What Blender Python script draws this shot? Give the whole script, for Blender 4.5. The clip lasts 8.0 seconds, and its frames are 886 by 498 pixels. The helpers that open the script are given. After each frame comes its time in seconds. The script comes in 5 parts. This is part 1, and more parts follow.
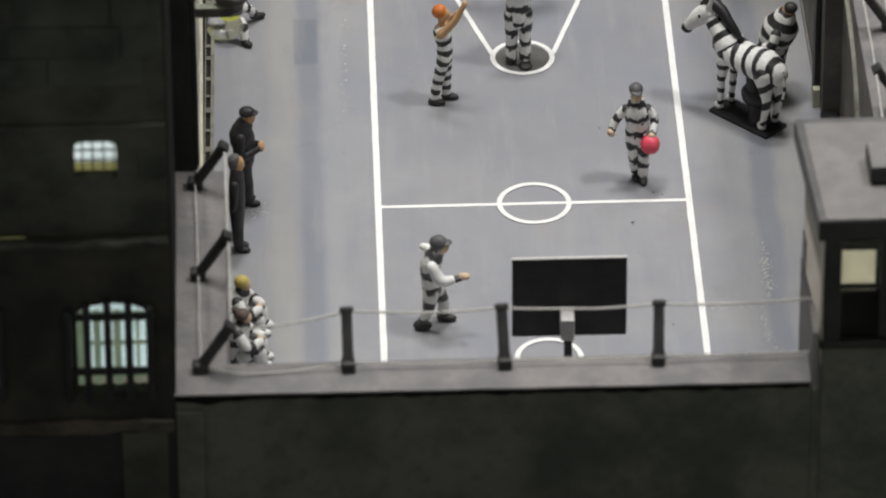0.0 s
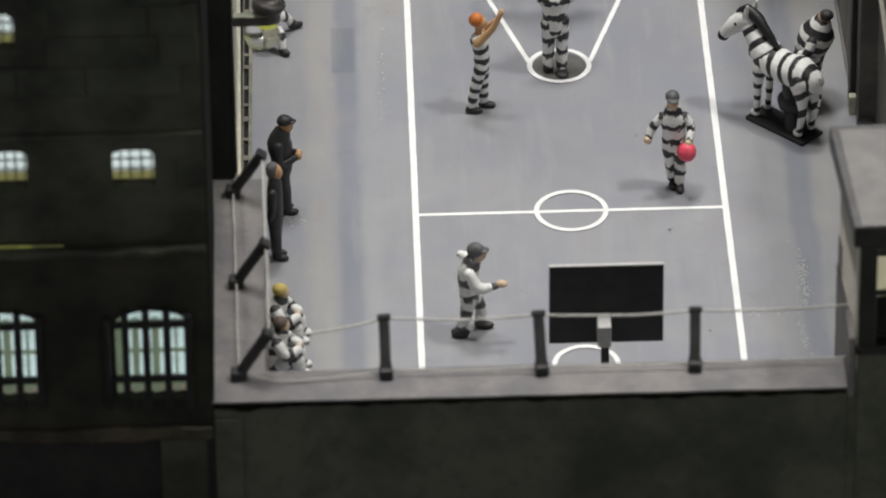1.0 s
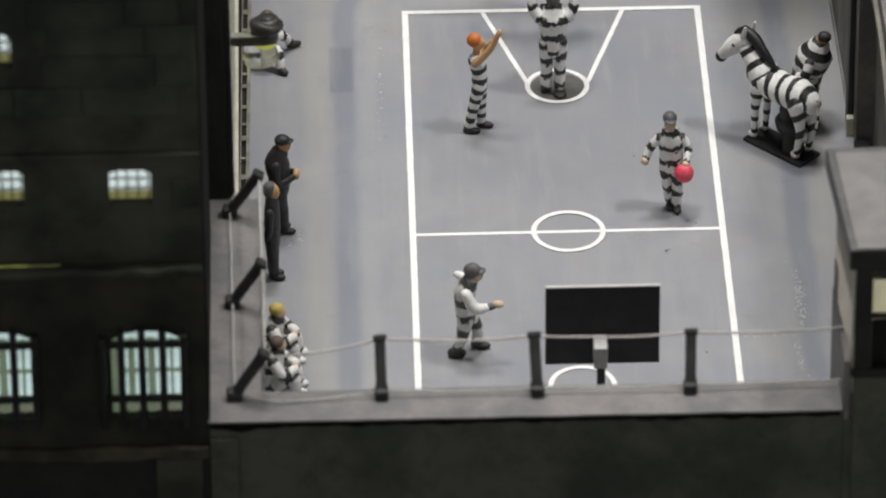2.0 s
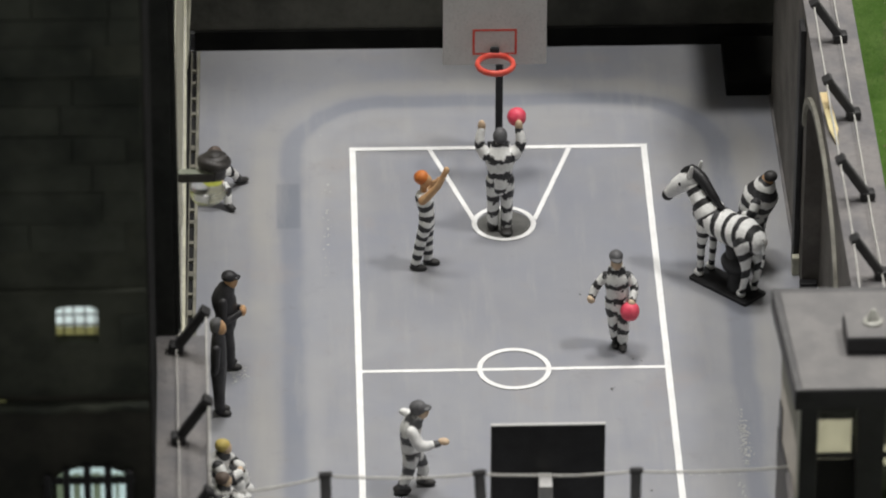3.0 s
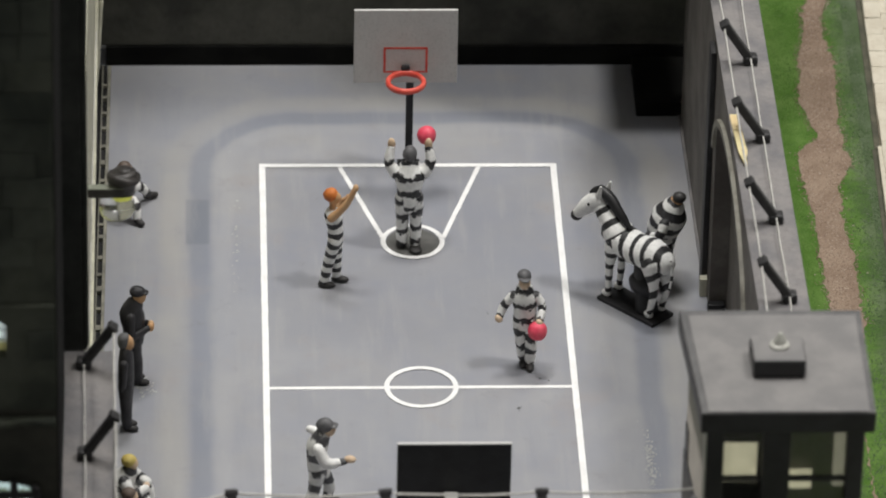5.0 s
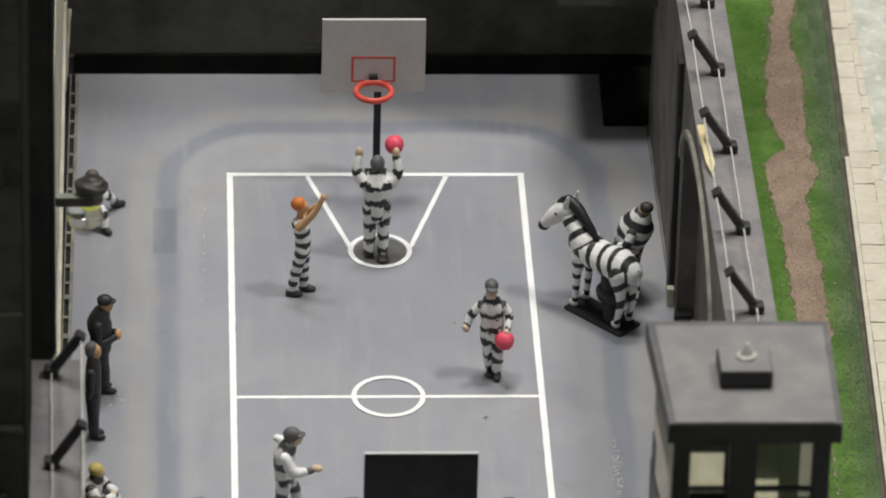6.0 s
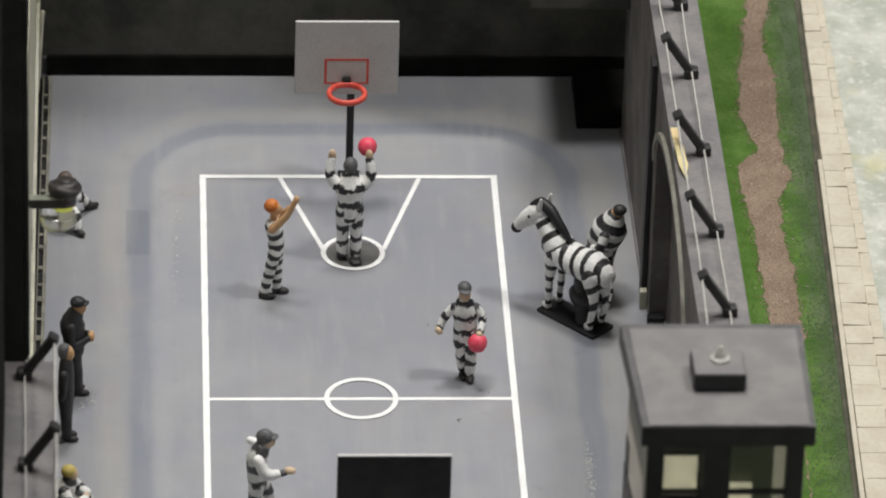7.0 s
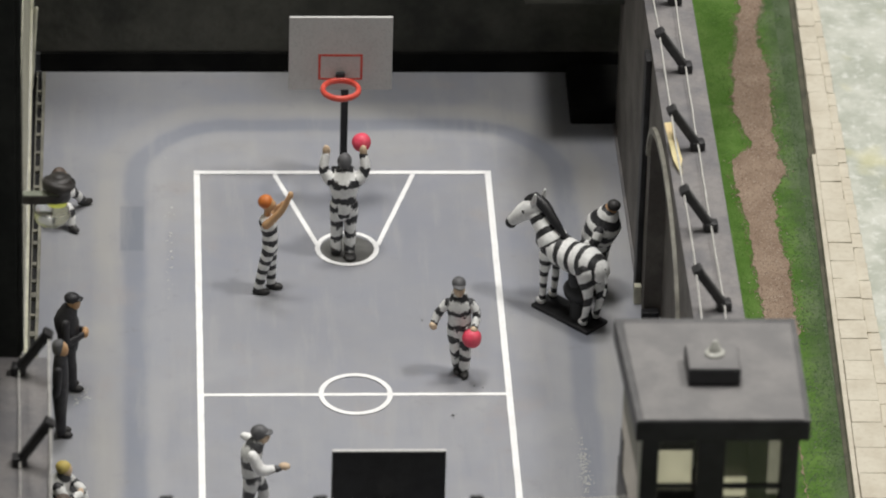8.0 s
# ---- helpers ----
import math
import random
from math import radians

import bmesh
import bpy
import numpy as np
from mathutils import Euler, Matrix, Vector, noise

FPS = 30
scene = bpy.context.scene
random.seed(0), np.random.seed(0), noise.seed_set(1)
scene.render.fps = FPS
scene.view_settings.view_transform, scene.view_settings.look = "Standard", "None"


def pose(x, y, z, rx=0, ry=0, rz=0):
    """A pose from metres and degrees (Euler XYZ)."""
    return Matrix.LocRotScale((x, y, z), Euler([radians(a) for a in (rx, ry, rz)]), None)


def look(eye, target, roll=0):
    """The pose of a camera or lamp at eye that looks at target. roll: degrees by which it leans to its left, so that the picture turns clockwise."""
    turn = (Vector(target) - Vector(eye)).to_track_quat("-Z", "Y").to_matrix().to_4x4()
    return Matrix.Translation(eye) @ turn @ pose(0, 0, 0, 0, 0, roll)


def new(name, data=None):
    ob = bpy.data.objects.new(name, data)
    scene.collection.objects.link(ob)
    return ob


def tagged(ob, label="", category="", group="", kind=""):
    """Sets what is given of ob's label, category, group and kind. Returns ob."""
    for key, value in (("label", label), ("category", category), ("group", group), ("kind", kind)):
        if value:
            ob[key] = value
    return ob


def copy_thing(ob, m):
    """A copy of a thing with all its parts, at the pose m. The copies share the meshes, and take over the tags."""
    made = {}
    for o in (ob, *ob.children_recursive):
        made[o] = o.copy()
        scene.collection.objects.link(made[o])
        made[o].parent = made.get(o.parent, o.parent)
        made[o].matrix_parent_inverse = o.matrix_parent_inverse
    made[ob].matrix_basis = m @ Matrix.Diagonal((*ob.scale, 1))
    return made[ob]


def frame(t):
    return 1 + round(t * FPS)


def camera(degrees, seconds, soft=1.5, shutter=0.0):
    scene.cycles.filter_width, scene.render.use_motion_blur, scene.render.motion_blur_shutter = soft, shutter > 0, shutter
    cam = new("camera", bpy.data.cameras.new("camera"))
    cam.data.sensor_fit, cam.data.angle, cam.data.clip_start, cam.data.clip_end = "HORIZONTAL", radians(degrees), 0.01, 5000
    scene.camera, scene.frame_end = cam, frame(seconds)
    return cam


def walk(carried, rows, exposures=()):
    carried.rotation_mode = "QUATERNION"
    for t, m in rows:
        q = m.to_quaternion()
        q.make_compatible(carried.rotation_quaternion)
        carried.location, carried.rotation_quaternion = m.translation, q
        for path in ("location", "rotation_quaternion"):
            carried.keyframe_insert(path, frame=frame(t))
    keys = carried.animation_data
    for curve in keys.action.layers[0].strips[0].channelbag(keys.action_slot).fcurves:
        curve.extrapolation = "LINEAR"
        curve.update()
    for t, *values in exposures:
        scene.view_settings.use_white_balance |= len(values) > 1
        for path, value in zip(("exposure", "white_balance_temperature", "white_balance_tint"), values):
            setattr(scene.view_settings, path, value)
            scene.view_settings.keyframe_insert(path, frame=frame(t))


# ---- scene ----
# All lengths below are in centimetres of the model (scale about 1:87); U brings them to metres.
U = 0.01


def aim(x, y, z, yaw, pitch, roll):
    return pose(x, y, z, 90 + pitch, 0, yaw) @ pose(0, 0, 0, 0, 0, roll)


cam = camera(7.337, 8.0, soft=2.0)
PATH = [  # seconds, eye in metres, turn, tilt and roll in degrees
    (0, -0.0434, -0.9704, 0.6454, -1.650, -33.976, -0.318), (0.15, -0.0431, -0.9714, 0.6459, -1.603, -33.898, -0.384),
    (0.3, -0.0429, -0.9724, 0.6464, -1.532, -33.803, -0.450), (0.5, -0.0425, -0.9738, 0.6471, -1.410, -33.776, -0.538),
    (0.75, -0.0427, -0.9739, 0.6471, -1.311, -33.832, -0.618), (1, -0.0428, -0.9740, 0.6471, -1.235, -33.881, -0.698),
    (1.2, -0.0425, -0.9740, 0.6473, -1.196, -33.941, -0.669), (2.3, -0.0412, -0.9737, 0.6489, -1.258, -33.550, -0.335),
    (2.5, -0.0409, -0.9736, 0.6492, -1.335, -33.301, -0.199), (2.7, -0.0412, -0.9742, 0.6499, -1.523, -32.958, -0.064),
    (3, -0.0416, -0.9751, 0.6510, -1.730, -32.710, 0.141), (3.5, -0.0420, -0.9751, 0.6515, -2.022, -32.625, 0.542),
    (4, -0.0406, -0.9748, 0.6515, -2.123, -32.505, 0.788), (4.2, -0.0408, -0.9748, 0.6518, -2.277, -32.464, 0.904),
    (5.3, -0.0419, -0.9754, 0.6536, -2.729, -32.666, 1.365), (5.5, -0.0421, -0.9754, 0.6539, -2.806, -32.640, 1.449),
    (6, -0.0418, -0.9757, 0.6539, -2.957, -32.568, 1.591), (6.5, -0.0425, -0.9758, 0.6543, -3.145, -32.560, 1.765),
    (7, -0.0427, -0.9756, 0.6542, -3.273, -32.556, 1.844), (7.5, -0.0422, -0.9761, 0.6537, -3.276, -32.544, 1.775),
    (8, -0.0426, -0.9756, 0.6534, -3.326, -32.560, 1.778),
]
cam.data.dof.use_dof = True
cam.data.dof.focus_distance = 1.19
cam.data.dof.aperture_fstop = 56.0
walk(cam, [(row[0], aim(*row[1:])) for row in PATH])

# ---------------------------------------------------------------- light
world = bpy.data.worlds.new("exhibition_hall")
scene.world = world
world.use_nodes = True
world.node_tree.nodes["Background"].inputs[0].default_value = (1.0, 0.98, 0.94, 1)
world.node_tree.nodes["Background"].inputs[1].default_value = 0.22


def spot_lamp(name, eye, target, watts, size, color):
    lamp = bpy.data.lights.new(name, "AREA")
    lamp.shape, lamp.size, lamp.energy, lamp.color = "DISK", size, watts, color
    ob = new(name, lamp)
    ob.matrix_world = look(eye, target)
    return ob


spot_lamp("track_light", (0.44, -0.06, 1.05), (0.02, 0.0, 0.0), 4.9, 0.13, (1.0, 0.975, 0.93))
spot_lamp("track_light", (-0.13, 0.04, 1.10), (0.0, 0.0, 0.0), 4.7, 0.17, (1.0, 0.98, 0.94))
spot_lamp("track_light", (0.02, 0.32, 1.25), (0.0, 0.0, 0.0), 6.5, 0.22, (1.0, 0.98, 0.945))
scene.view_settings.exposure = 0.0


# ---------------------------------------------------------------- materials
def node_mat(name):
    m = bpy.data.materials.new(name)
    m.use_nodes = True
    t = m.node_tree
    return m, t, t.nodes["Principled BSDF"]


def add(t, kind, **inputs):
    n = t.nodes.new(kind)
    for k, v in inputs.items():
        key = k.replace("_", " ")
        if hasattr(v, "is_linked"):
            t.links.new(v, n.inputs[key])
        else:
            n.inputs[key].default_value = v
    return n


def calc(t, op, a, b=0.0, c=0.0):
    n = t.nodes.new("ShaderNodeMath")
    n.operation = op
    for i, v in enumerate((a, b, c)):
        if hasattr(v, "is_linked"):
            t.links.new(v, n.inputs[i])
        else:
            n.inputs[i].default_value = v
    return n.outputs[0]


def blend(t, fac, a, b, mode="MIX"):
    n = t.nodes.new("ShaderNodeMix")
    n.data_type, n.blend_type = "RGBA", mode
    for i, v in ((0, fac), (6, a), (7, b)):
        if hasattr(v, "is_linked"):
            t.links.new(v, n.inputs[i])
        else:
            n.inputs[i].default_value = v if i == 0 or len(v) == 4 else (*v, 1)
    return n.outputs[2]


def ramp(t, value, lo, hi):
    n = t.nodes.new("ShaderNodeMapRange")
    n.interpolation_type = "SMOOTHSTEP"
    t.links.new(value, n.inputs[0])
    n.inputs[1].default_value, n.inputs[2].default_value = lo, hi
    return n.outputs[0]


def cm_coords(t):
    """Object coordinates in centimetres."""
    co = t.nodes.new("ShaderNodeTexCoord")
    v = t.nodes.new("ShaderNodeVectorMath")
    v.operation = "SCALE"
    t.links.new(co.outputs["Object"], v.inputs[0])
    v.inputs["Scale"].default_value = 1 / U
    return v.outputs[0]


def noise_at(t, co, scale, detail=4.0, rough=0.6):
    return add(t, "ShaderNodeTexNoise", Vector=co, Scale=scale, Detail=detail, Roughness=rough).outputs["Fac"]


def relief(t, bsdf, height, strength, distance=0.0002):
    b = add(t, "ShaderNodeBump", Height=height, Strength=strength, Distance=distance)
    t.links.new(b.outputs[0], bsdf.inputs["Normal"])


def painted(name, a, b, rough=0.6, coarse=1.2, fine=14.0, bump=0.4, spec=0.4, third=None, vary=0.0):
    """Hand-painted surface: two tones in broad blotches, fine grain and brushed relief."""
    m, t, p = node_mat(name)
    co = cm_coords(t)
    n1, n2 = noise_at(t, co, coarse), noise_at(t, co, fine, 6.0)
    c = blend(t, ramp(t, n1, 0.32, 0.68), a, b)
    c = blend(t, calc(t, "MULTIPLY", ramp(t, n2, 0.45, 0.75), 0.35), c, third or [v * 0.55 for v in a])
    if vary:
        info = t.nodes.new("ShaderNodeObjectInfo")
        c = blend(t, calc(t, "MULTIPLY", info.outputs["Random"], vary), c, [v * 0.6 for v in a])
    t.links.new(c, p.inputs["Base Color"])
    p.inputs["Roughness"].default_value = rough
    p.inputs["Specular IOR Level"].default_value = spec
    relief(t, p, n2, bump)
    return m


def floor_paint():
    """Grey-blue painted yard with a sprayed loop of darker and warmer bands round the court, scuffs and dust."""
    m, t, p = node_mat("yard_paint")
    co = cm_coords(t)
    wob = noise_at(t, co, 0.45, 3.0)
    s = t.nodes.new("ShaderNodeSeparateXYZ")
    t.links.new(co, s.inputs[0])
    ax = calc(t, "ABSOLUTE", calc(t, "SUBTRACT", s.outputs[0], 0.09))
    ay = calc(t, "ABSOLUTE", calc(t, "SUBTRACT", s.outputs[1], -0.9))
    qx = calc(t, "MAXIMUM", calc(t, "SUBTRACT", ax, 2.0), 0.0)
    qy = calc(t, "MAXIMUM", calc(t, "SUBTRACT", ay, 7.83), 0.0)
    d = calc(t, "SQRT", calc(t, "ADD", calc(t, "POWER", qx, 2.0), calc(t, "POWER", qy, 2.0)))
    d = calc(t, "ADD", d, calc(t, "MULTIPLY", calc(t, "SUBTRACT", wob, 0.5), 0.26))

    def band(centre, half, soft):
        off = calc(t, "ABSOLUTE", calc(t, "SUBTRACT", d, centre))
        return calc(t, "SUBTRACT", 1.0, ramp(t, off, half - soft, half + soft))

    base = blend(t, ramp(t, noise_at(t, co, 0.35, 4.0), 0.3, 0.7), (0.262, 0.272, 0.312), (0.335, 0.335, 0.345))
    base = blend(t, calc(t, "MULTIPLY", ramp(t, noise_at(t, co, 1.1, 5.0), 0.35, 0.75), 0.45), base, (0.300, 0.292, 0.285))
    base = blend(t, calc(t, "MULTIPLY", band(1.82, 0.19, 0.09), 0.52), base, (0.175, 0.195, 0.245))
    base = blend(t, calc(t, "MULTIPLY", band(2.32, 0.22, 0.16), 0.55), base, (0.375, 0.363, 0.343))
    base = blend(t, calc(t, "MULTIPLY", band(1.45, 0.16, 0.12), 0.38), base, (0.36, 0.362, 0.378))
    # darker sprayed rectangle on the western band
    rx = calc(t, "ABSOLUTE", calc(t, "SUBTRACT", s.outputs[0], -3.78))
    ry = calc(t, "ABSOLUTE", calc(t, "SUBTRACT", s.outputs[1], 5.27))
    rect = calc(t, "MULTIPLY", calc(t, "SUBTRACT", 1.0, ramp(t, rx, 0.17, 0.24)), calc(t, "SUBTRACT", 1.0, ramp(t, ry, 0.68, 0.78)))
    base = blend(t, calc(t, "MULTIPLY", rect, 0.6), base, (0.165, 0.18, 0.215))
    cx = calc(t, "ADD", calc(t, "ABSOLUTE", s.outputs[0]), calc(t, "MULTIPLY", wob, 0.5))
    cy = calc(t, "ABSOLUTE", calc(t, "SUBTRACT", s.outputs[1], 4.0))
    inner = calc(t, "MULTIPLY", calc(t, "SUBTRACT", 1.0, ramp(t, cx, 2.4, 3.0)), calc(t, "SUBTRACT", 1.0, ramp(t, cy, 2.0, 3.4)))
    base = blend(t, calc(t, "MULTIPLY", inner, 0.35), base, (0.205, 0.212, 0.245))
    haze = ramp(t, noise_at(t, co, 0.28, 3.0), 0.42, 0.62)
    base = blend(t, calc(t, "MULTIPLY", haze, 0.35), base, (0.245, 0.262, 0.315))
    pink = ramp(t, noise_at(t, co, 0.55, 5.0), 0.56, 0.70)
    base = blend(t, calc(t, "MULTIPLY", pink, 0.3), base, (0.335, 0.300, 0.285))
    scuff = ramp(t, noise_at(t, co, 1.3, 7.0, 0.72), 0.58, 0.70)
    base = blend(t, calc(t, "MULTIPLY", scuff, 0.22), base, (0.20, 0.20, 0.21))
    dirt = ramp(t, noise_at(t, co, 2.2, 8.0, 0.7), 0.60, 0.78)
    base = blend(t, calc(t, "MULTIPLY", dirt, 0.35), base, (0.13, 0.125, 0.125))
    mp = t.nodes.new("ShaderNodeMapping")
    mp.inputs["Scale"].default_value = (2.6, 0.28, 1.0)
    t.links.new(co, mp.inputs[0])
    streak = noise_at(t, mp.outputs[0], 1.0, 5.0, 0.65)
    base = blend(t, calc(t, "MULTIPLY", ramp(t, streak, 0.50, 0.68), 0.28), base, (0.37, 0.365, 0.365))
    base = blend(t, calc(t, "MULTIPLY", calc(t, "SUBTRACT", 1.0, ramp(t, streak, 0.30, 0.46)), 0.22), base, (0.22, 0.235, 0.275))
    speck = ramp(t, noise_at(t, co, 38.0, 2.0), 0.73, 0.78)
    base = blend(t, calc(t, "MULTIPLY", speck, 0.35), base, (0.5, 0.5, 0.5))
    t.links.new(base, p.inputs["Base Color"])
    grain = noise_at(t, co, 22.0, 6.0)
    t.links.new(calc(t, "MULTIPLY_ADD", noise_at(t, co, 1.5), 0.3, 0.33), p.inputs["Roughness"])
    p.inputs["Specular IOR Level"].default_value = 0.35
    relief(t, p, grain, 0.16)
    return m


def stripe_paint(name, dark, light, period, duty=0.5, wobble=0.5):
    """Hand-painted bands across limbs; the layout runs along each limb."""
    m, t, p = node_mat(name)
    co = cm_coords(t)
    uv = t.nodes.new("ShaderNodeUVMap")
    s = t.nodes.new("ShaderNodeSeparateXYZ")
    t.links.new(uv.outputs[0], s.inputs[0])
    n = noise_at(t, co, 6.0, 5.0, 0.65)
    ph = calc(t, "ADD", calc(t, "DIVIDE", s.outputs[0], period), calc(t, "MULTIPLY", calc(t, "SUBTRACT", n, 0.5), wobble))
    f = calc(t, "ABSOLUTE", calc(t, "SUBTRACT", calc(t, "FRACT", ph), 0.5))
    mask = ramp(t, f, 0.5 * duty - 0.035, 0.5 * duty + 0.035)
    worn = ramp(t, noise_at(t, co, 16.0, 5.0), 0.35, 0.8)
    c = blend(t, mask, blend(t, worn, dark, [v * 2.2 + 0.01 for v in dark]), blend(t, calc(t, "MULTIPLY", worn, 0.5), light, [v * 0.6 for v in light]))
    t.links.new(c, p.inputs["Base Color"])
    p.inputs["Roughness"].default_value = 0.55
    relief(t, p, noise_at(t, co, 14.0, 5.0), 0.5)
    return m


def glow(name, color, strength):
    m, t, p = node_mat(name)
    co = cm_coords(t)
    n = ramp(t, noise_at(t, co, 3.0, 3.0), 0.3, 0.7)
    c = blend(t, n, color, [v * 0.75 for v in color])
    t.links.new(c, p.inputs["Emission Color"])
    p.inputs["Emission Strength"].default_value = strength
    p.inputs["Base Color"].default_value = (0.1, 0.1, 0.1, 1)
    return m


def clear(name, tint, rough=0.08):
    m, t, p = node_mat(name)
    p.inputs["Base Color"].default_value = (*tint, 1)
    p.inputs["Transmission Weight"].default_value = 1.0
    p.inputs["Roughness"].default_value = rough
    p.inputs["IOR"].default_value = 1.35
    return m


YARD = floor_paint()
LINE = painted("line_paint", (0.90, 0.90, 0.90), (0.82, 0.82, 0.82), 0.5, 3.0, 20.0, 0.2, third=(0.66, 0.65, 0.63))
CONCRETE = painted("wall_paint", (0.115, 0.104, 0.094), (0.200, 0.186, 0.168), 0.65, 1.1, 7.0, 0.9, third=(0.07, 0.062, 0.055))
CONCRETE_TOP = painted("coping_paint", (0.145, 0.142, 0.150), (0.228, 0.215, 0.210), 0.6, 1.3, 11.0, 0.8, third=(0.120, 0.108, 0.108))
DARK_STONE = painted("dark_masonry_paint", (0.014, 0.018, 0.013), (0.070, 0.076, 0.057), 0.75, 0.6, 4.0, 1.0, third=(0.044, 0.052, 0.030))
DARK_BLOCK = painted("dark_block_paint", (0.014, 0.019, 0.014), (0.072, 0.080, 0.062), 0.75, 0.55, 4.0, 1.0, third=(0.034, 0.040, 0.022), vary=0.25)
# darker mix of the masonry paint for the lower storey
LOW_STONE = painted("lower_masonry_paint", (0.010, 0.011, 0.008), (0.050, 0.048, 0.037), 0.75, 0.7, 5.0, 1.0, third=(0.030, 0.038, 0.022), vary=0.4)
POST_PAINT = painted("post_paint", (0.018, 0.018, 0.019), (0.042, 0.041, 0.042), 0.5, 2.5, 20.0, 0.6)
# moulding paint lightened and yellowed to carry its highlights
MOULDING = painted("pale_moulding_paint", (0.30, 0.29, 0.245), (0.19, 0.18, 0.155), 0.6, 2.2, 12.0, 0.7, third=(0.40, 0.38, 0.30))
FAR_PAINT = painted("sooty_wall_paint", (0.026, 0.027, 0.023), (0.082, 0.081, 0.068), 0.8, 0.6, 6.0, 0.7, third=(0.030, 0.028, 0.022))
# black put into the colour where shade falls: wall foot, joint, corner, end face
VOID = painted("shade_black_paint", (0.005, 0.005, 0.005), (0.011, 0.011, 0.010), 0.9, 1.0, 10.0, 0.1, 0.1)
FRONT_PAINT = painted("mottled_front_paint", (0.050, 0.058, 0.048), (0.112, 0.116, 0.094), 0.75, 0.7, 5.0, 0.9, third=(0.026, 0.034, 0.024))
BROWN_STONE = painted("brown_ledge_paint", (0.030, 0.026, 0.020), (0.085, 0.072, 0.052), 0.8, 1.6, 7.0, 1.0, third=(0.030, 0.040, 0.022))
NEAR_BLACK = painted("near_black_paint", (0.014, 0.014, 0.015), (0.026, 0.026, 0.026), 0.8, 1.4, 10.0, 0.5)
BLACK = painted("black_paint", (0.010, 0.010, 0.011), (0.022, 0.022, 0.024), 0.42, 2.0, 20.0, 0.35)
BOARD = painted("board_white", (0.55, 0.54, 0.53), (0.60, 0.59, 0.58), 0.6, 1.6, 24.0, 0.2)
RED = painted("hoop_red", (0.62, 0.065, 0.045), (0.72, 0.12, 0.085), 0.35, 4.0, 20.0, 0.2)
BALL = painted("ball_pink", (0.74, 0.055, 0.11), (0.82, 0.12, 0.17), 0.45, 5.0, 24.0, 0.3)
SKIN = painted("skin_paint", (0.60, 0.44, 0.30), (0.70, 0.54, 0.38), 0.55, 6.0, 24.0, 0.4)
TAN = painted("tan_skin_paint", (0.55, 0.31, 0.15), (0.62, 0.40, 0.22), 0.55, 6.0, 24.0, 0.4)
GINGER = painted("ginger_hair_paint", (0.62, 0.20, 0.04), (0.50, 0.14, 0.03), 0.5, 6.0, 24.0, 0.6)
BLOND = painted("blond_hair_paint", (0.55, 0.42, 0.10), (0.62, 0.50, 0.16), 0.5, 6.0, 24.0, 0.6)
BROWN = painted("brown_hair_paint", (0.11, 0.085, 0.07), (0.16, 0.12, 0.10), 0.5, 6.0, 24.0, 0.6)
CAP = painted("cap_grey_paint", (0.085, 0.085, 0.09), (0.13, 0.13, 0.135), 0.5, 6.0, 24.0, 0.4)
UNIFORM = painted("uniform_paint", (0.020, 0.020, 0.024), (0.038, 0.037, 0.040), 0.5, 5.0, 22.0, 0.5)
SHOE = painted("shoe_paint", (0.022, 0.021, 0.022), (0.05, 0.048, 0.047), 0.5, 6.0, 22.0, 0.4)
WHITE_CLOTH = painted("white_cloth_paint", (0.86, 0.86, 0.84), (0.74, 0.74, 0.73), 0.55, 5.0, 20.0, 0.5)
STRIPES = stripe_paint("prison_stripes", (0.020, 0.020, 0.022), (0.88, 0.88, 0.86), 0.29, 0.40, 1.3)
FINE_STRIPES = stripe_paint("fine_prison_stripes", (0.020, 0.020, 0.022), (0.86, 0.86, 0.84), 0.205, 0.5, 0.5)
WIDE_STRIPES = stripe_paint("wide_prison_stripes", (0.022, 0.022, 0.024), (0.86, 0.86, 0.84), 0.46, 0.36, 0.6)
RUN_STRIPES = stripe_paint("faded_prison_stripes", (0.050, 0.050, 0.053), (0.74, 0.74, 0.72), 0.36, 0.48, 0.9)
ZEBRA = stripe_paint("zebra_stripes", (0.014, 0.014, 0.015), (0.94, 0.94, 0.92), 0.205, 0.40, 0.35)
KEEPER_STRIPES = stripe_paint("keeper_stripes", (0.018, 0.018, 0.02), (0.88, 0.88, 0.86), 0.25, 0.52, 0.45)
WIRE = painted("wire_thread", (0.58, 0.57, 0.54), (0.46, 0.45, 0.42), 0.4, 8.0, 30.0, 0.2)
MOSS = painted("moss_flock", (0.066, 0.098, 0.046), (0.100, 0.130, 0.078), 0.95, 1.5, 22.0, 1.0, 0.1, (0.06, 0.085, 0.042))
EARTH = painted("path_earth", (0.215, 0.155, 0.115), (0.29, 0.22, 0.165), 0.95, 1.6, 30.0, 1.0, 0.1, (0.14, 0.10, 0.075))
STONE = painted("pale_sea_stone", (0.51, 0.465, 0.375), (0.59, 0.55, 0.455), 0.75, 1.6, 9.0, 0.8, 0.3, (0.40, 0.345, 0.26), vary=0.12)
JOINT = painted("dirty_joint", (0.20, 0.165, 0.125), (0.30, 0.26, 0.20), 0.9, 1.6, 12.0, 0.8)
SHADOW_LINE = painted("shadow_line_paint", (0.055, 0.055, 0.038), (0.10, 0.095, 0.065), 0.8, 2.0, 14.0, 0.9)
PANE = glow("lit_pane", (0.66, 0.85, 0.84), 0.74)
BRIGHT_PANE = glow("bright_lit_pane", (0.80, 0.92, 0.90), 0.80)
SASH = glow("backlit_sash", (0.26, 0.34, 0.22), 0.45)
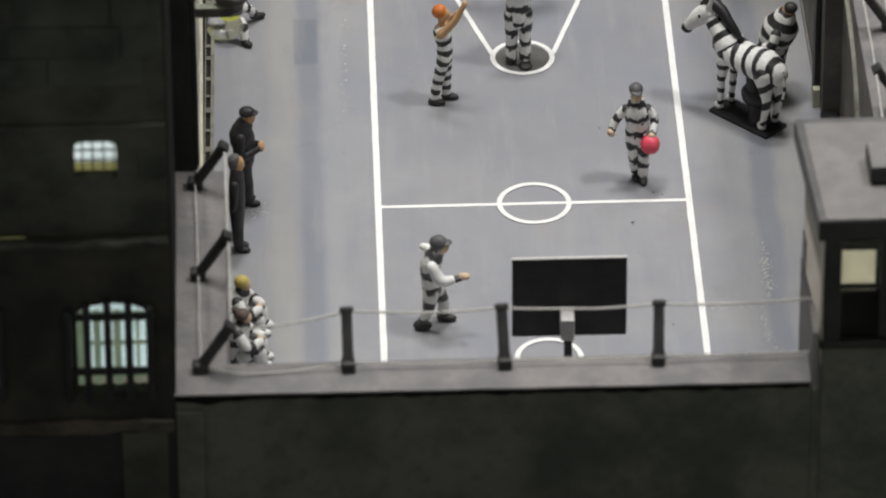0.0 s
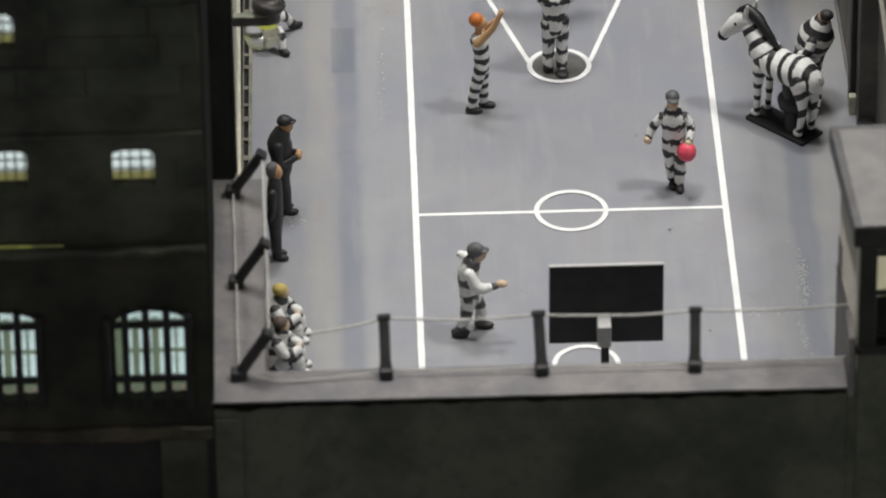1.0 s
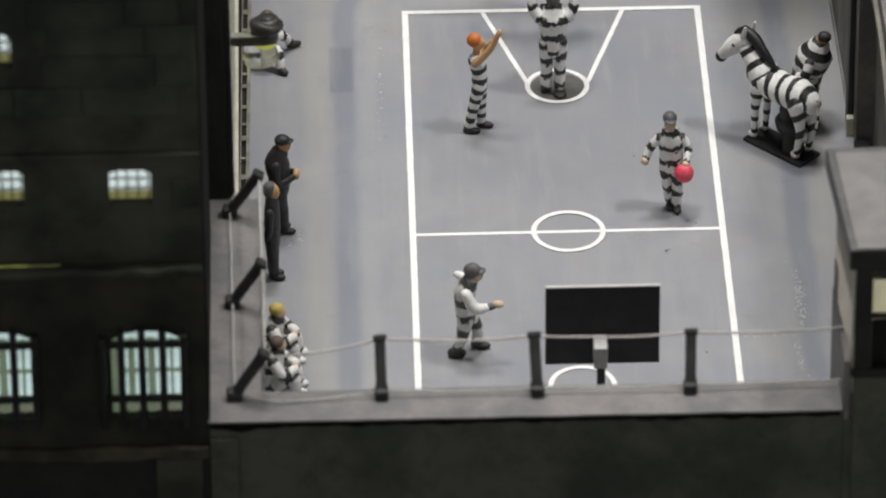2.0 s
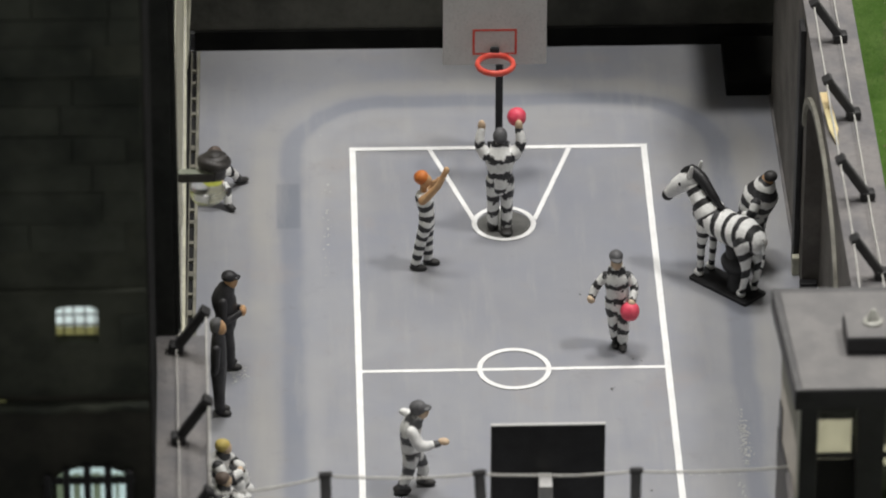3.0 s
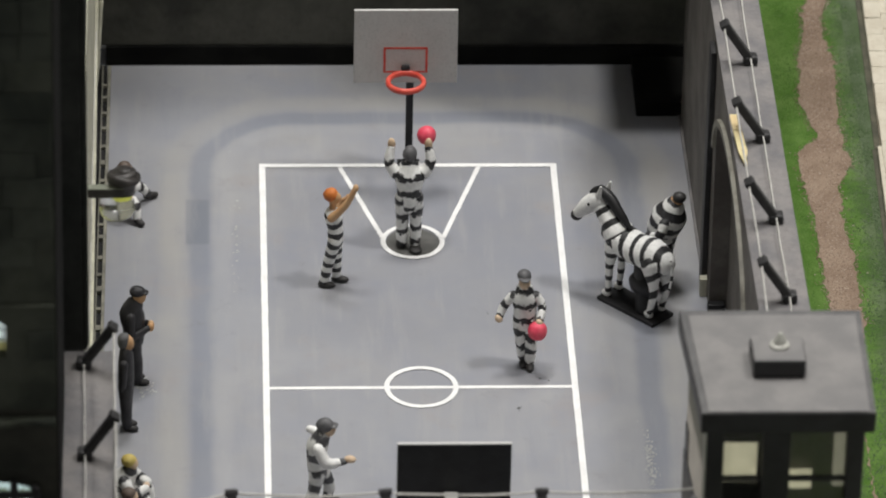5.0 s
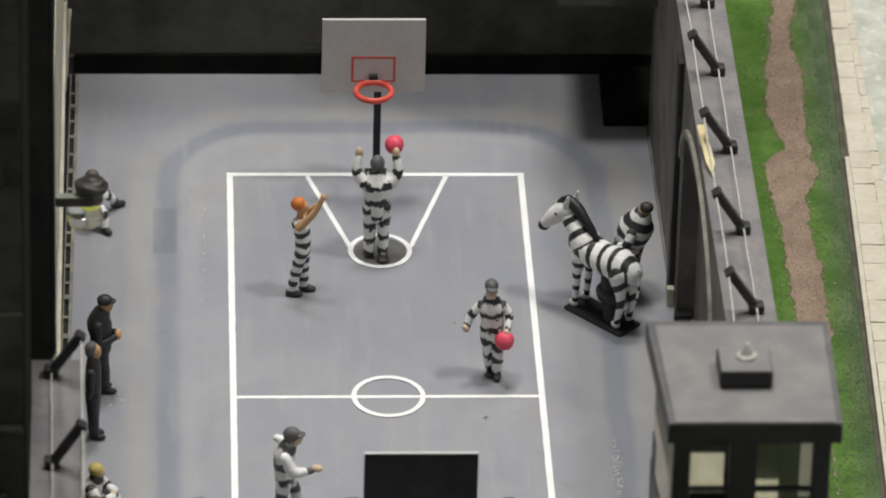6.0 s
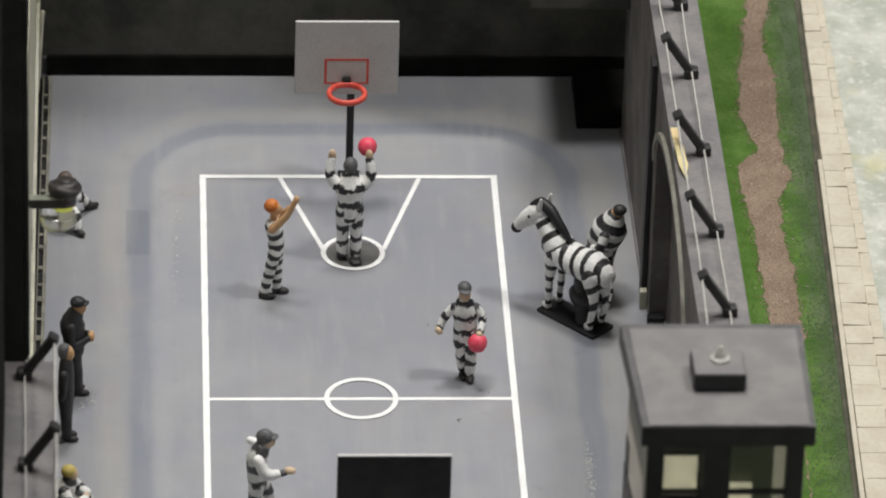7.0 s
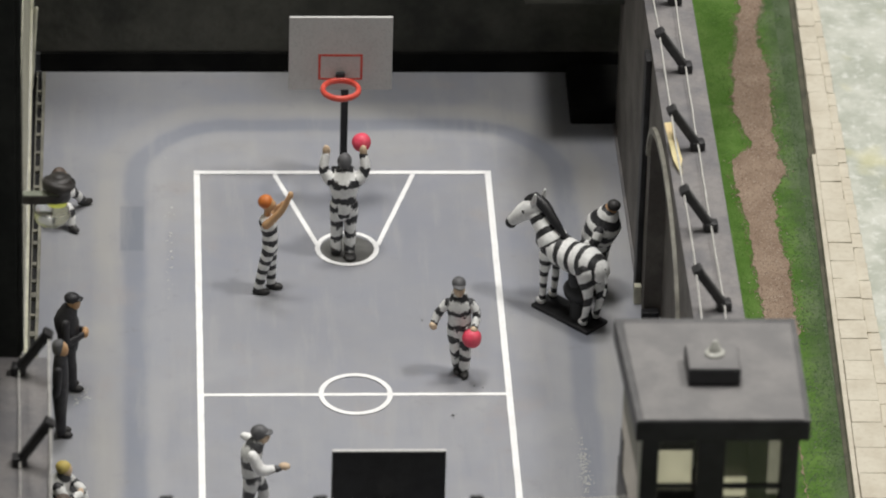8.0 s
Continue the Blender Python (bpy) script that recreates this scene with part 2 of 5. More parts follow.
WARM_GLOW = glow("warm_lit_panel", (0.72, 0.66, 0.46), 0.62)
YELLOW_PANE = glow("yellow_pane", (0.56, 0.54, 0.20), 0.36)
LEAK = glow("yellow_light", (0.75, 0.80, 0.16), 0.26)
FAINT_LEAK = glow("faint_yellow_light", (0.70, 0.72, 0.20), 0.09)
LEDGE_LEAK = glow("yellow_ledge_light", (0.75, 0.85, 0.20), 3.6)
CABIN_BROWN = glow("dim_brown_panel", (0.32, 0.24, 0.15), 0.018)
DIM_GLOW = glow("dim_lit_panel", (0.40, 0.37, 0.28), 0.42)
BRACKET = painted("bracket_grey", (0.46, 0.46, 0.45), (0.56, 0.55, 0.54), 0.5, 3.0, 18.0, 0.6)
LIT_POST_SIDE = painted("lit_post_side_paint", (0.46, 0.47, 0.39), (0.54, 0.54, 0.46), 0.5, 2.0, 16.0, 0.4)
SIDE_BLIND = glow("beige_pane", (0.56, 0.50, 0.41), 0.34)
OLIVE = glow("olive_pane", (0.36, 0.34, 0.19), 0.10)
DECK = painted("roof_deck_paint", (0.165, 0.161, 0.161), (0.218, 0.210, 0.206), 0.6, 1.6, 16.0, 0.6, third=(0.15, 0.145, 0.145))
RIM = painted("roof_rim_paint", (0.085, 0.084, 0.086), (0.13, 0.128, 0.128), 0.6, 1.6, 16.0, 0.6)
BEACON = painted("milky_plastic", (0.44, 0.44, 0.40), (0.52, 0.52, 0.47), 0.25, 6.0, 24.0, 0.1)
GLASS = clear("pane_glass", (0.9, 0.93, 0.9))
FRAME = painted("weathered_frame_paint", (0.30, 0.29, 0.235), (0.17, 0.165, 0.14), 0.6, 2.4, 16.0, 0.6)
TRIM = painted("pale_trim_paint", (0.66, 0.65, 0.52), (0.46, 0.45, 0.37), 0.6, 2.0, 20.0, 0.5, third=(0.42, 0.40, 0.20))


def water_mat():
    m, t, p = node_mat("resin_water")
    co = cm_coords(t)
    n, n2 = noise_at(t, co, 0.9, 6.0, 0.65), noise_at(t, co, 4.5, 6.0)
    c = blend(t, ramp(t, n, 0.35, 0.65), (0.40, 0.42, 0.36), (0.58, 0.59, 0.53))
    c = blend(t, calc(t, "MULTIPLY", ramp(t, n2, 0.5, 0.7), 0.6), c, (0.74, 0.75, 0.71))
    c = blend(t, calc(t, "MULTIPLY", ramp(t, noise_at(t, co, 0.6, 2.0), 0.62, 0.72), 0.5), c, (0.55, 0.52, 0.26))
    t.links.new(c, p.inputs["Base Color"])
    p.inputs["Roughness"].default_value = 0.14
    relief(t, p, calc(t, "ADD", n, calc(t, "MULTIPLY", n2, 0.5)), 0.6, 0.0008)
    return m


WATER = water_mat()


def lawn_mat():
    """Green flock with thin and thick patches that gives way to grey-green moss beside the sea wall."""
    m, t, p = node_mat("grass_flock")
    co = cm_coords(t)
    s = t.nodes.new("ShaderNodeSeparateXYZ")
    t.links.new(co, s.inputs[0])
    n1, n2, n3 = noise_at(t, co, 0.9, 5.0, 0.65), noise_at(t, co, 3.5, 5.0, 0.65), noise_at(t, co, 26.0, 5.0)
    c = blend(t, ramp(t, n1, 0.35, 0.65), (0.062, 0.132, 0.022), (0.110, 0.190, 0.048))
    c = blend(t, calc(t, "MULTIPLY", ramp(t, n2, 0.52, 0.72), 0.5), c, (0.035, 0.075, 0.018))
    edge = calc(t, "ADD", s.outputs[0], calc(t, "MULTIPLY", calc(t, "SUBTRACT", n2, 0.5), 0.9))
    moss = blend(t, ramp(t, n1, 0.4, 0.6), (0.062, 0.095, 0.042), (0.105, 0.135, 0.078))
    c = blend(t, calc(t, "MULTIPLY", ramp(t, edge, 7.65, 8.15), 0.85), c, moss)
    c = blend(t, calc(t, "MULTIPLY", ramp(t, n3, 0.55, 0.75), 0.5), c, (0.03, 0.055, 0.015))
    t.links.new(c, p.inputs["Base Color"])
    p.inputs["Roughness"].default_value = 0.95
    p.inputs["Specular IOR Level"].default_value = 0.1
    relief(t, p, n3, 1.0)
    return m


GRASS = lawn_mat()
WING_PAINT = painted("wing_paint", (0.016, 0.019, 0.017), (0.045, 0.048, 0.043), 0.75, 0.6, 6.0, 0.8)


def island_mat(name, tones, rough):
    """Each scrap of a joined heap takes its own tone."""
    m, t, p = node_mat(name)
    geo = t.nodes.new("ShaderNodeNewGeometry")
    r = t.nodes.new("ShaderNodeValToRGB")
    while len(r.color_ramp.elements) < len(tones):
        r.color_ramp.elements.new(0.5)
    for i, c in enumerate(tones):
        r.color_ramp.elements[i].position = i / (len(tones) - 1)
        r.color_ramp.elements[i].color = (*c, 1)
    t.links.new(geo.outputs["Random Per Island"], r.inputs[0])
    t.links.new(r.outputs[0], p.inputs["Base Color"])
    p.inputs["Roughness"].default_value = rough
    p.inputs["Specular IOR Level"].default_value = 0.15
    return m


TUFT = island_mat("grass_tufts", [(0.066, 0.145, 0.024), (0.090, 0.180, 0.038), (0.075, 0.155, 0.030), (0.125, 0.195, 0.065)], 0.95)
MOSS_TUFT = island_mat("moss_tufts", [(0.060, 0.098, 0.040), (0.075, 0.112, 0.055), (0.055, 0.092, 0.038), (0.14, 0.16, 0.12)], 0.95)
GRIT = island_mat("path_grit", [(0.14, 0.09, 0.07), (0.34, 0.26, 0.20), (0.22, 0.155, 0.115), (0.52, 0.45, 0.38)], 0.9)


# ---------------------------------------------------------------- building helpers
def part(name, bm, material, parent=None, label="", smooth=False):
    """Link a bmesh, built in centimetres, as one mesh object under a thing or part (or as a thing of its own)."""
    bm.transform(Matrix.Scale(U, 4))
    me = bpy.data.meshes.new(name)
    bm.to_mesh(me)
    bm.free()
    for mat in material if isinstance(material, (list, tuple)) else [material]:
        me.materials.append(mat)
    if smooth:
        me.shade_smooth()
    ob = new(name, me)
    ob.parent = parent
    return tagged(ob, label) if label else ob


def thing(name, x, y, z, turn=0.0, label="", category="", group="", kind=""):
    ob = new(name)
    ob.empty_display_size = 0.002
    ob.matrix_basis = pose(x * U, y * U, z * U, 0, 0, turn)
    return tagged(ob, label, category, group, kind)


def place(ob, x, y, z, turn=0.0):
    ob.matrix_basis = pose(x * U, y * U, z * U, 0, 0, turn)
    return ob


def box(bm, x0, x1, y0, y1, z0, z1, bevel=0.0, m=None):
    r = bmesh.ops.create_cube(bm, size=1.0)["verts"]
    bmesh.ops.transform(bm, verts=r, matrix=Matrix.Translation(((x0 + x1) / 2, (y0 + y1) / 2, (z0 + z1) / 2)) @ Matrix.Diagonal((x1 - x0, y1 - y0, z1 - z0, 1)))
    if bevel:
        edges = list({e for v in r for e in v.link_edges})
        out = bmesh.ops.bevel(bm, geom=edges, offset=bevel, segments=2, affect="EDGES", profile=0.6)
        r = list({v for f in out["faces"] for v in f.verts} | {v for v in r if v.is_valid})
    if m is not None:
        bmesh.ops.transform(bm, verts=r, matrix=m)
    return r


def box_part(name, dims, material, parent=None, label="", bevel=0.02):
    bm = bmesh.new()
    box(bm, *dims, bevel=bevel)
    return part(name, bm, material, parent, label)


def tube(bm, pts, segs=12, mat=0, u0=0.0, flat=1.0, cap=True, along=None):
    """A limb through (x, y, z, radius); rings along it, rounded ends, and a layout that runs along its length. flat squeezes it front to back; along gives the layout one fixed direction instead."""
    uvl = bm.loops.layers.uv.verify()
    P = [Vector(p[:3]) for p in pts]
    R = [p[3] for p in pts]
    fine, rad = [], []
    for i in range(len(P) - 1):
        k = max(2, int((P[i + 1] - P[i]).length / 0.07))
        for j in range(k):
            s = j / k
            a, b = P[max(i - 1, 0)], P[min(i + 2, len(P) - 1)]
            h = (2 * s**3 - 3 * s**2 + 1) * P[i] + (s**3 - 2 * s**2 + s) * 0.5 * (P[i + 1] - a) + (3 * s**2 - 2 * s**3) * P[i + 1] + (s**3 - s**2) * 0.5 * (b - P[i])
            fine.append(h)
            e = s * s * (3 - 2 * s)
            rad.append(R[i] * (1 - e) + R[i + 1] * e)
    fine.append(P[-1]), rad.append(R[-1])
    if cap:
        d0, d1 = (fine[0] - fine[1]).normalized(), (fine[-1] - fine[-2]).normalized()
        head = [(fine[0] + d0 * rad[0] * math.sin(a), rad[0] * math.cos(a)) for a in (1.35, 0.9, 0.45)]
        tail = [(fine[-1] + d1 * rad[-1] * math.sin(a), rad[-1] * math.cos(a)) for a in (0.45, 0.9, 1.35)]
        fine = [h[0] for h in head] + fine + [h[0] for h in tail]
        rad = [h[1] for h in head] + rad + [h[1] for h in tail]
    rings, us, u = [], [], u0
    side = Vector((1, 0, 0))
    for i, c in enumerate(fine):
        d = (fine[min(i + 1, len(fine) - 1)] - fine[max(i - 1, 0)]).normalized()
        x = side - d * side.dot(d)
        if x.length < 0.2:
            x = Vector((0, 1, 0)) - d * d.y
        x.normalize()
        y = d.cross(x)
        ring = []
        for k in range(segs):
            a = 2 * math.pi * k / segs
            v = c + x * math.cos(a) * rad[i] + y * math.sin(a) * rad[i] * flat
            ring.append(bm.verts.new(v + noise.noise_vector(v * 5.0) * 0.012))
        rings.append(ring)
        us.append(u)
        if i + 1 < len(fine):
            u += (fine[i + 1] - c).length
    for i in range(len(rings) - 1):
        for k in range(segs):
            a, b = rings[i], rings[i + 1]
            f = bm.faces.new((a[k], a[(k + 1) % segs], b[(k + 1) % segs], b[k]))
            f.material_index, f.smooth = mat, True
            for loop, w in zip(f.loops, (us[i], us[i], us[i + 1], us[i + 1])):
                loop[uvl].uv = (loop.vert.co.dot(Vector(along)) if along else w, k / segs)
    for ring, w, rev in ((rings[0], us[0], True), (rings[-1], us[-1], False)):
        f = bm.faces.new(ring[::-1] if rev else ring)
        f.material_index, f.smooth = mat, True
        for loop in f.loops:
            loop[uvl].uv = (loop.vert.co.dot(Vector(along)) if along else w, 0)


def blob(bm, c, r, mat=0, turn=None, u=0.0, segs=14):
    """A slightly uneven ellipsoid."""
    uvl = bm.loops.layers.uv.verify()
    out = bmesh.ops.create_uvsphere(bm, u_segments=segs, v_segments=segs - 4, radius=1.0)["verts"]
    m = Matrix.Translation(c) @ (turn or Matrix()) @ Matrix.Diagonal((*r, 1))
    bmesh.ops.transform(bm, verts=out, matrix=m)
    for v in out:
        v.co += noise.noise_vector(v.co * 6.0) * 0.010
    for f in {f for v in out for f in v.link_faces}:
        f.material_index, f.smooth = mat, True
        for loop in f.loops:
            loop[uvl].uv = (u + loop.vert.co.z, 0)

# ---------------------------------------------------------------- ground, yard and walls
H = 5.0  # wall height
XL, XR, YN, YF = -5.13, 5.04, -11.75, 10.6  # inner faces of the yard's walls


def sheet(name, x0, x1, y0, y1, z, material, n=1):
    bm = bmesh.new()
    bmesh.ops.create_grid(bm, x_segments=n, y_segments=n, size=0.5)
    bmesh.ops.transform(bm, verts=bm.verts, matrix=Matrix.Translation(((x0 + x1) / 2, (y0 + y1) / 2, z)) @ Matrix.Diagonal((x1 - x0, y1 - y0, 1, 1)))
    return part(name, bm, material)


tagged(sheet("ground", -22, 24, -24, 30, -0.7, NEAR_BLACK), "dark painted base board under the whole model", "ground", kind="structure")
tagged(box_part("floor", (XL - 0.85, XR + 0.75, YN - 0.8, YF + 0.6, -0.65, 0.0), YARD, bevel=0.0), "grey-blue painted prison yard with sprayed bands and scuffs", "yard floor", kind="structure")


def wall(name, dims, label, mat, top):
    w = tagged(box_part(name, dims, mat, bevel=0.03), label, "wall", kind="structure")
    if top:
        x0, x1, y0, y1, z0, z1 = dims
        bm = bmesh.new()
        nx, ny = int((x1 - x0) / 0.25) + 1, int((y1 - y0) / 0.25) + 1
        bmesh.ops.create_grid(bm, x_segments=nx, y_segments=ny, size=0.5)
        for v in bm.verts:
            v.co = Vector((x0 - 0.02 + (v.co.x + 0.5) * (x1 - x0 + 0.015), y0 - 0.035 + (v.co.y + 0.5) * (y1 - y0 + 0.035), z1 + 0.035))
            v.co += Vector((0, 0.014 * noise.noise(v.co * 1.7), 0.004 * noise.noise(v.co * 2.5)))
        low = bmesh.ops.extrude_face_region(bm, geom=list(bm.faces))["geom"]
        for v in low:
            if isinstance(v, bmesh.types.BMVert):
                v.co.z -= 0.031
        bmesh.ops.recalc_face_normals(bm, faces=bm.faces)
        part("coping", bm, CONCRETE_TOP, w, "grey painted flat wall top")
    return w


SOUTH_WALL = wall("wall_south", (-5.93, 3.61, -12.5, YN, 0, H), "dark yard wall with a pale grey flat top", FRONT_PAINT, True)
wall("wall_west", (-5.95, XL, YN + 0.002, -6.45, 0, H), "high yard wall with a pale grey flat top", CONCRETE, True)
# shade in the joint below the coping, laid on as a black sheet
bm = bmesh.new()
prev = None
for i in range(191):
    x = -5.92 + 0.05 * i
    lip = 0.085 + 0.10 * abs(noise.noise(Vector((x * 2.3, 2, 0)))) + 0.09 * max(0.0, 1 - abs(x + 5.45) / 0.45)
    pair = (bm.verts.new((x, -12.504, H - 0.002)), bm.verts.new((x, -12.504, H - lip)))
    if prev:
        bm.faces.new((prev[0], prev[1], pair[1], pair[0]))
    prev = pair
part("joint_gap", bm, VOID, SOUTH_WALL, "black uneven sheet painting the shaded joint under the wall top")
box_part("end_strip", (-5.92, -5.50, -12.56, -12.503, 0.0, H - 0.26), FRONT_PAINT, SOUTH_WALL, "mottled strip at the wall's end", 0.03)
box_part("filler_core", (3.612, 3.748, -12.49, YN - 0.02, 0.0, H - 0.165), FRONT_PAINT, SOUTH_WALL, "", 0.0)
box_part("filler_strip", (3.615, 3.70, -12.50, YN, H - 0.16, H + 0.9), CONCRETE_TOP, SOUTH_WALL, "pale grey filler beside the tower", 0.01)
tagged(box_part("wall_north", (XL - 0.8, 5.9, YF + 0.05, 12.0, 0.40, 9.5), FAR_PAINT, bevel=0.02), "tall sooty black wall closing the yard", "wall", kind="structure")
# shade of the recess, painted as a black band flush with the wall
tagged(box_part("baseboard", (XL - 0.3, 5.9, YF, 11.4, 0.0, 0.398), VOID, bevel=0.0), "black flush band painting the recess shade under the tall wall", "wall base", kind="structure")


def east_wall():
    """Grey wall with an arched recess towards the yard, a pilaster, and a pale skirting."""
    root = thing("wall_east", 5.085, 0, 0, 0.75, "grey yard wall with an arched recess and flat top", "wall", kind="structure")
    y0, y1 = -10.2, 8.75
    c, half, spring, rise, depth = -0.45, 2.88, 3.24, 1.28, 0.30
    bm = bmesh.new()
    n = 28
    arch = [(c + half, 0.0)] + [(c + half * math.cos(math.pi * i / n), spring + rise * math.sin(math.pi * i / n)) for i in range(n + 1)] + [(c - half, 0.0)]
    outer = [(y1, 0.0), (y1, H), (y0, H), (y0, 0.0)]
    front = [bm.verts.new((0, y, z)) for y, z in arch]
    back = [bm.verts.new((depth, y, z)) for y, z in arch]
    o = [bm.verts.new((0, y, z)) for y, z in outer]
    top = [bm.verts.new((0, c + half * 1.0, H)), bm.verts.new((0, c - half, H))]
    bm.faces.new((o[0], o[1], top[0], front[1], front[0]))
    bm.faces.new((o[3], front[-1], front[-2], top[1], o[2]))
    bm.faces.new([top[0], top[1]] + [front[i] for i in range(n + 1, 0, -1)])
    for i in range(len(arch) - 1):
        bm.faces.new((front[i], front[i + 1], back[i + 1], back[i]))
    bm.faces.new(back)
    x = [bm.verts.new((0.81, y, z)) for y, z in outer]
    bm.faces.new(x)
    bm.faces.new((o[1], o[2], x[2], x[1]))
    bm.faces.new((o[0], x[0], x[1], o[1]))
    bm.faces.new((o[3], o[2], x[2], x[3]))
    bmesh.ops.recalc_face_normals(bm, faces=bm.faces)
    part("wall_body", bm, CONCRETE, root)
    box_part("coping", (-0.01, 0.82, y0, y1, H + 0.003, H + 0.035), CONCRETE_TOP, root, "grey painted flat wall top", 0.012)
    # pilaster in near-black paint, the shade of its south face put into the colour
    box_part("pilaster", (-0.10, -0.002, 2.95, 3.35, 0.0, H - 0.15), POST_PAINT, root, "", 0.02)
    box_part("pilaster_foot", (-0.13, -0.003, 2.80, 2.948, 0.0, 0.36), TRIM, root, "pale block at the pilaster foot", 0.02)
    box_part("arch_block", (-0.04, 0.26, 2.22, 2.38, 0.0, 0.2), BLACK, root, "black block at the arch foot", 0.02)
    box_part("skirting", (-0.05, -0.002, 3.36, y1, 0.0, 0.06), CONCRETE_TOP, root, "pale skirting strip", 0.01)
    # moulding that follows the arch
    bm = bmesh.new()
    ring = []
    for y, z in arch[1:-1]:
        dy, dz = (y - c) / half, max(z - spring, 0) / rise
        l = math.hypot(dy, dz) or 1
        dy, dz = dy / l, dz / l
        ring.append([bm.verts.new((a, y + dy * b, z + dz * b)) for a, b in ((-0.003, 0.04), (-0.07, 0.05), (-0.07, 0.17), (-0.003, 0.18))])
    for a, b in zip(ring, ring[1:]):
        for k in range(3):
            bm.faces.new((a[k], a[k + 1], b[k + 1], b[k]))
    bm.faces.new(ring[0][::-1]), bm.faces.new(ring[-1])
    bmesh.ops.recalc_face_normals(bm, faces=bm.faces)
    part("arch_moulding", bm, MOULDING, root, "arch moulding painted pale for its highlights")
    return root


east_wall()
# block added above the view to keep the lamps off the far corner
far = thing("covered_passage", 4.9, 9.6, 0, 0, "unseen dark block added above the yard corner to shade the floor", "passage")
bm = bmesh.new()
low, high = ((-1.70, -1.50), (1.0, -1.50), (1.0, 1.04), (-1.70, 1.04)), ((-1.9, -1.2), (1.0, -1.2), (1.0, 1.04), (-1.9, 1.04))
a, b = [[bm.verts.new((x, y, z)) for x, y in ring] for ring, z in ((low, 2.9), (high, 10.2))]
bm.faces.new(a[::-1]), bm.faces.new(b)
for i in range(4):
    bm.faces.new((a[i], a[(i + 1) % 4], b[(i + 1) % 4], b[i]))
bmesh.ops.bevel(bm, geom=list(bm.edges), offset=0.05, segments=2, affect="EDGES", profile=0.6)
part("passage_body", bm, FAR_PAINT, far)
# black block added to deepen the middle of the corner shadow
box_part("passage_step", (-0.74, 0.95, -0.82, 0.80, 0.0, 0.30), VOID, far, "low black block painting the core of the corner shadow", 0.03)


# court markings, hand-painted: edges waver a little
def line(name, x0, y0, x1, y1, w, parent, z=0.010):
    bm = bmesh.new()
    a, b = Vector((x0, y0, 0)), Vector((x1, y1, 0))
    d = (b - a).normalized()
    s = Vector((-d.y, d.x, 0))
    n = max(4, int((b - a).length / 0.12))
    rows = []
    for i in range(n + 1):
        c = a + (b - a) * i / n
        e1, e2 = noise.noise(c * 3.1) * 0.006, noise.noise(c * 3.1 + Vector((9, 0, 0))) * 0.006
        rows.append([bm.verts.new(c + s * (w / 2 + e1) + Vector((0, 0, z))), bm.verts.new(c - s * (w / 2 + e2) + Vector((0, 0, z)))])
    for p, q in zip(rows, rows[1:]):
        bm.faces.new((p[0], p[1], q[1], q[0]))
    bmesh.ops.recalc_face_normals(bm, faces=bm.faces)
    return part(name, bm, LINE, parent)


def arc(name, cx, cy, r, a0, a1, w, parent):
    bm = bmesh.new()
    n = 56
    rows = []
    for i in range(n + 1):
        a = radians(a0 + (a1 - a0) * i / n)
        k = 0.005 * noise.noise(Vector((math.cos(a) * 2, math.sin(a) * 2, cy)))
        rows.append([bm.verts.new((cx + math.cos(a) * q, cy + math.sin(a) * q, 0.017)) for q in (r - w / 2 + k, r + w / 2 + k)])
    for p, q in zip(rows, rows[1:]):
        bm.faces.new((p[0], p[1], q[1], q[0]))
    bmesh.ops.recalc_face_normals(bm, faces=bm.faces)
    return part(name, bm, LINE, parent)


CL = 7.12
court = thing("court_marking", 0, 0, 0, 0, "white painted basketball court lines on the yard", "court lines", kind="structure")
lw = 0.112
line("side_line", -2.65, -CL, -2.62, CL, lw, court)
line("side_line", 2.655, -CL, 2.58, CL, lw, court)
line("half_line", -2.60, -0.012, 2.58, 0.012, 0.085, court, 0.007)
arc("centre_circle", 0, 0, 0.588, 0, 360, 0.09, court)
for sy in (-1, 1):
    line("base_line", -2.70 + 0.025 * sy, sy * CL, 2.675 - 0.037 * sy, sy * CL, lw, court, 0.013)
    arc("free_throw_circle", 0.02 - 0.03 * sy, sy * 4.575 + 0.015, 0.52, 0, 360, 0.09, court)
    for sx in (-1, 1):
        line("lane_line", sx * 1.24, sy * (CL - 0.05), sx * 0.53, sy * 4.72, 0.085, court, 0.007)
bm = bmesh.new()
bmesh.ops.create_circle(bm, cap_ends=True, segments=40, radius=0.475)
bmesh.ops.transform(bm, verts=bm.verts, matrix=Matrix.Translation((-0.01, 4.55, 0.006)))
part("circle_fill", bm, painted("dark_circle_paint", (0.10, 0.10, 0.095), (0.15, 0.15, 0.145), 0.5, 2.5, 20.0, 0.2), court, "dark painted disc inside the circle")


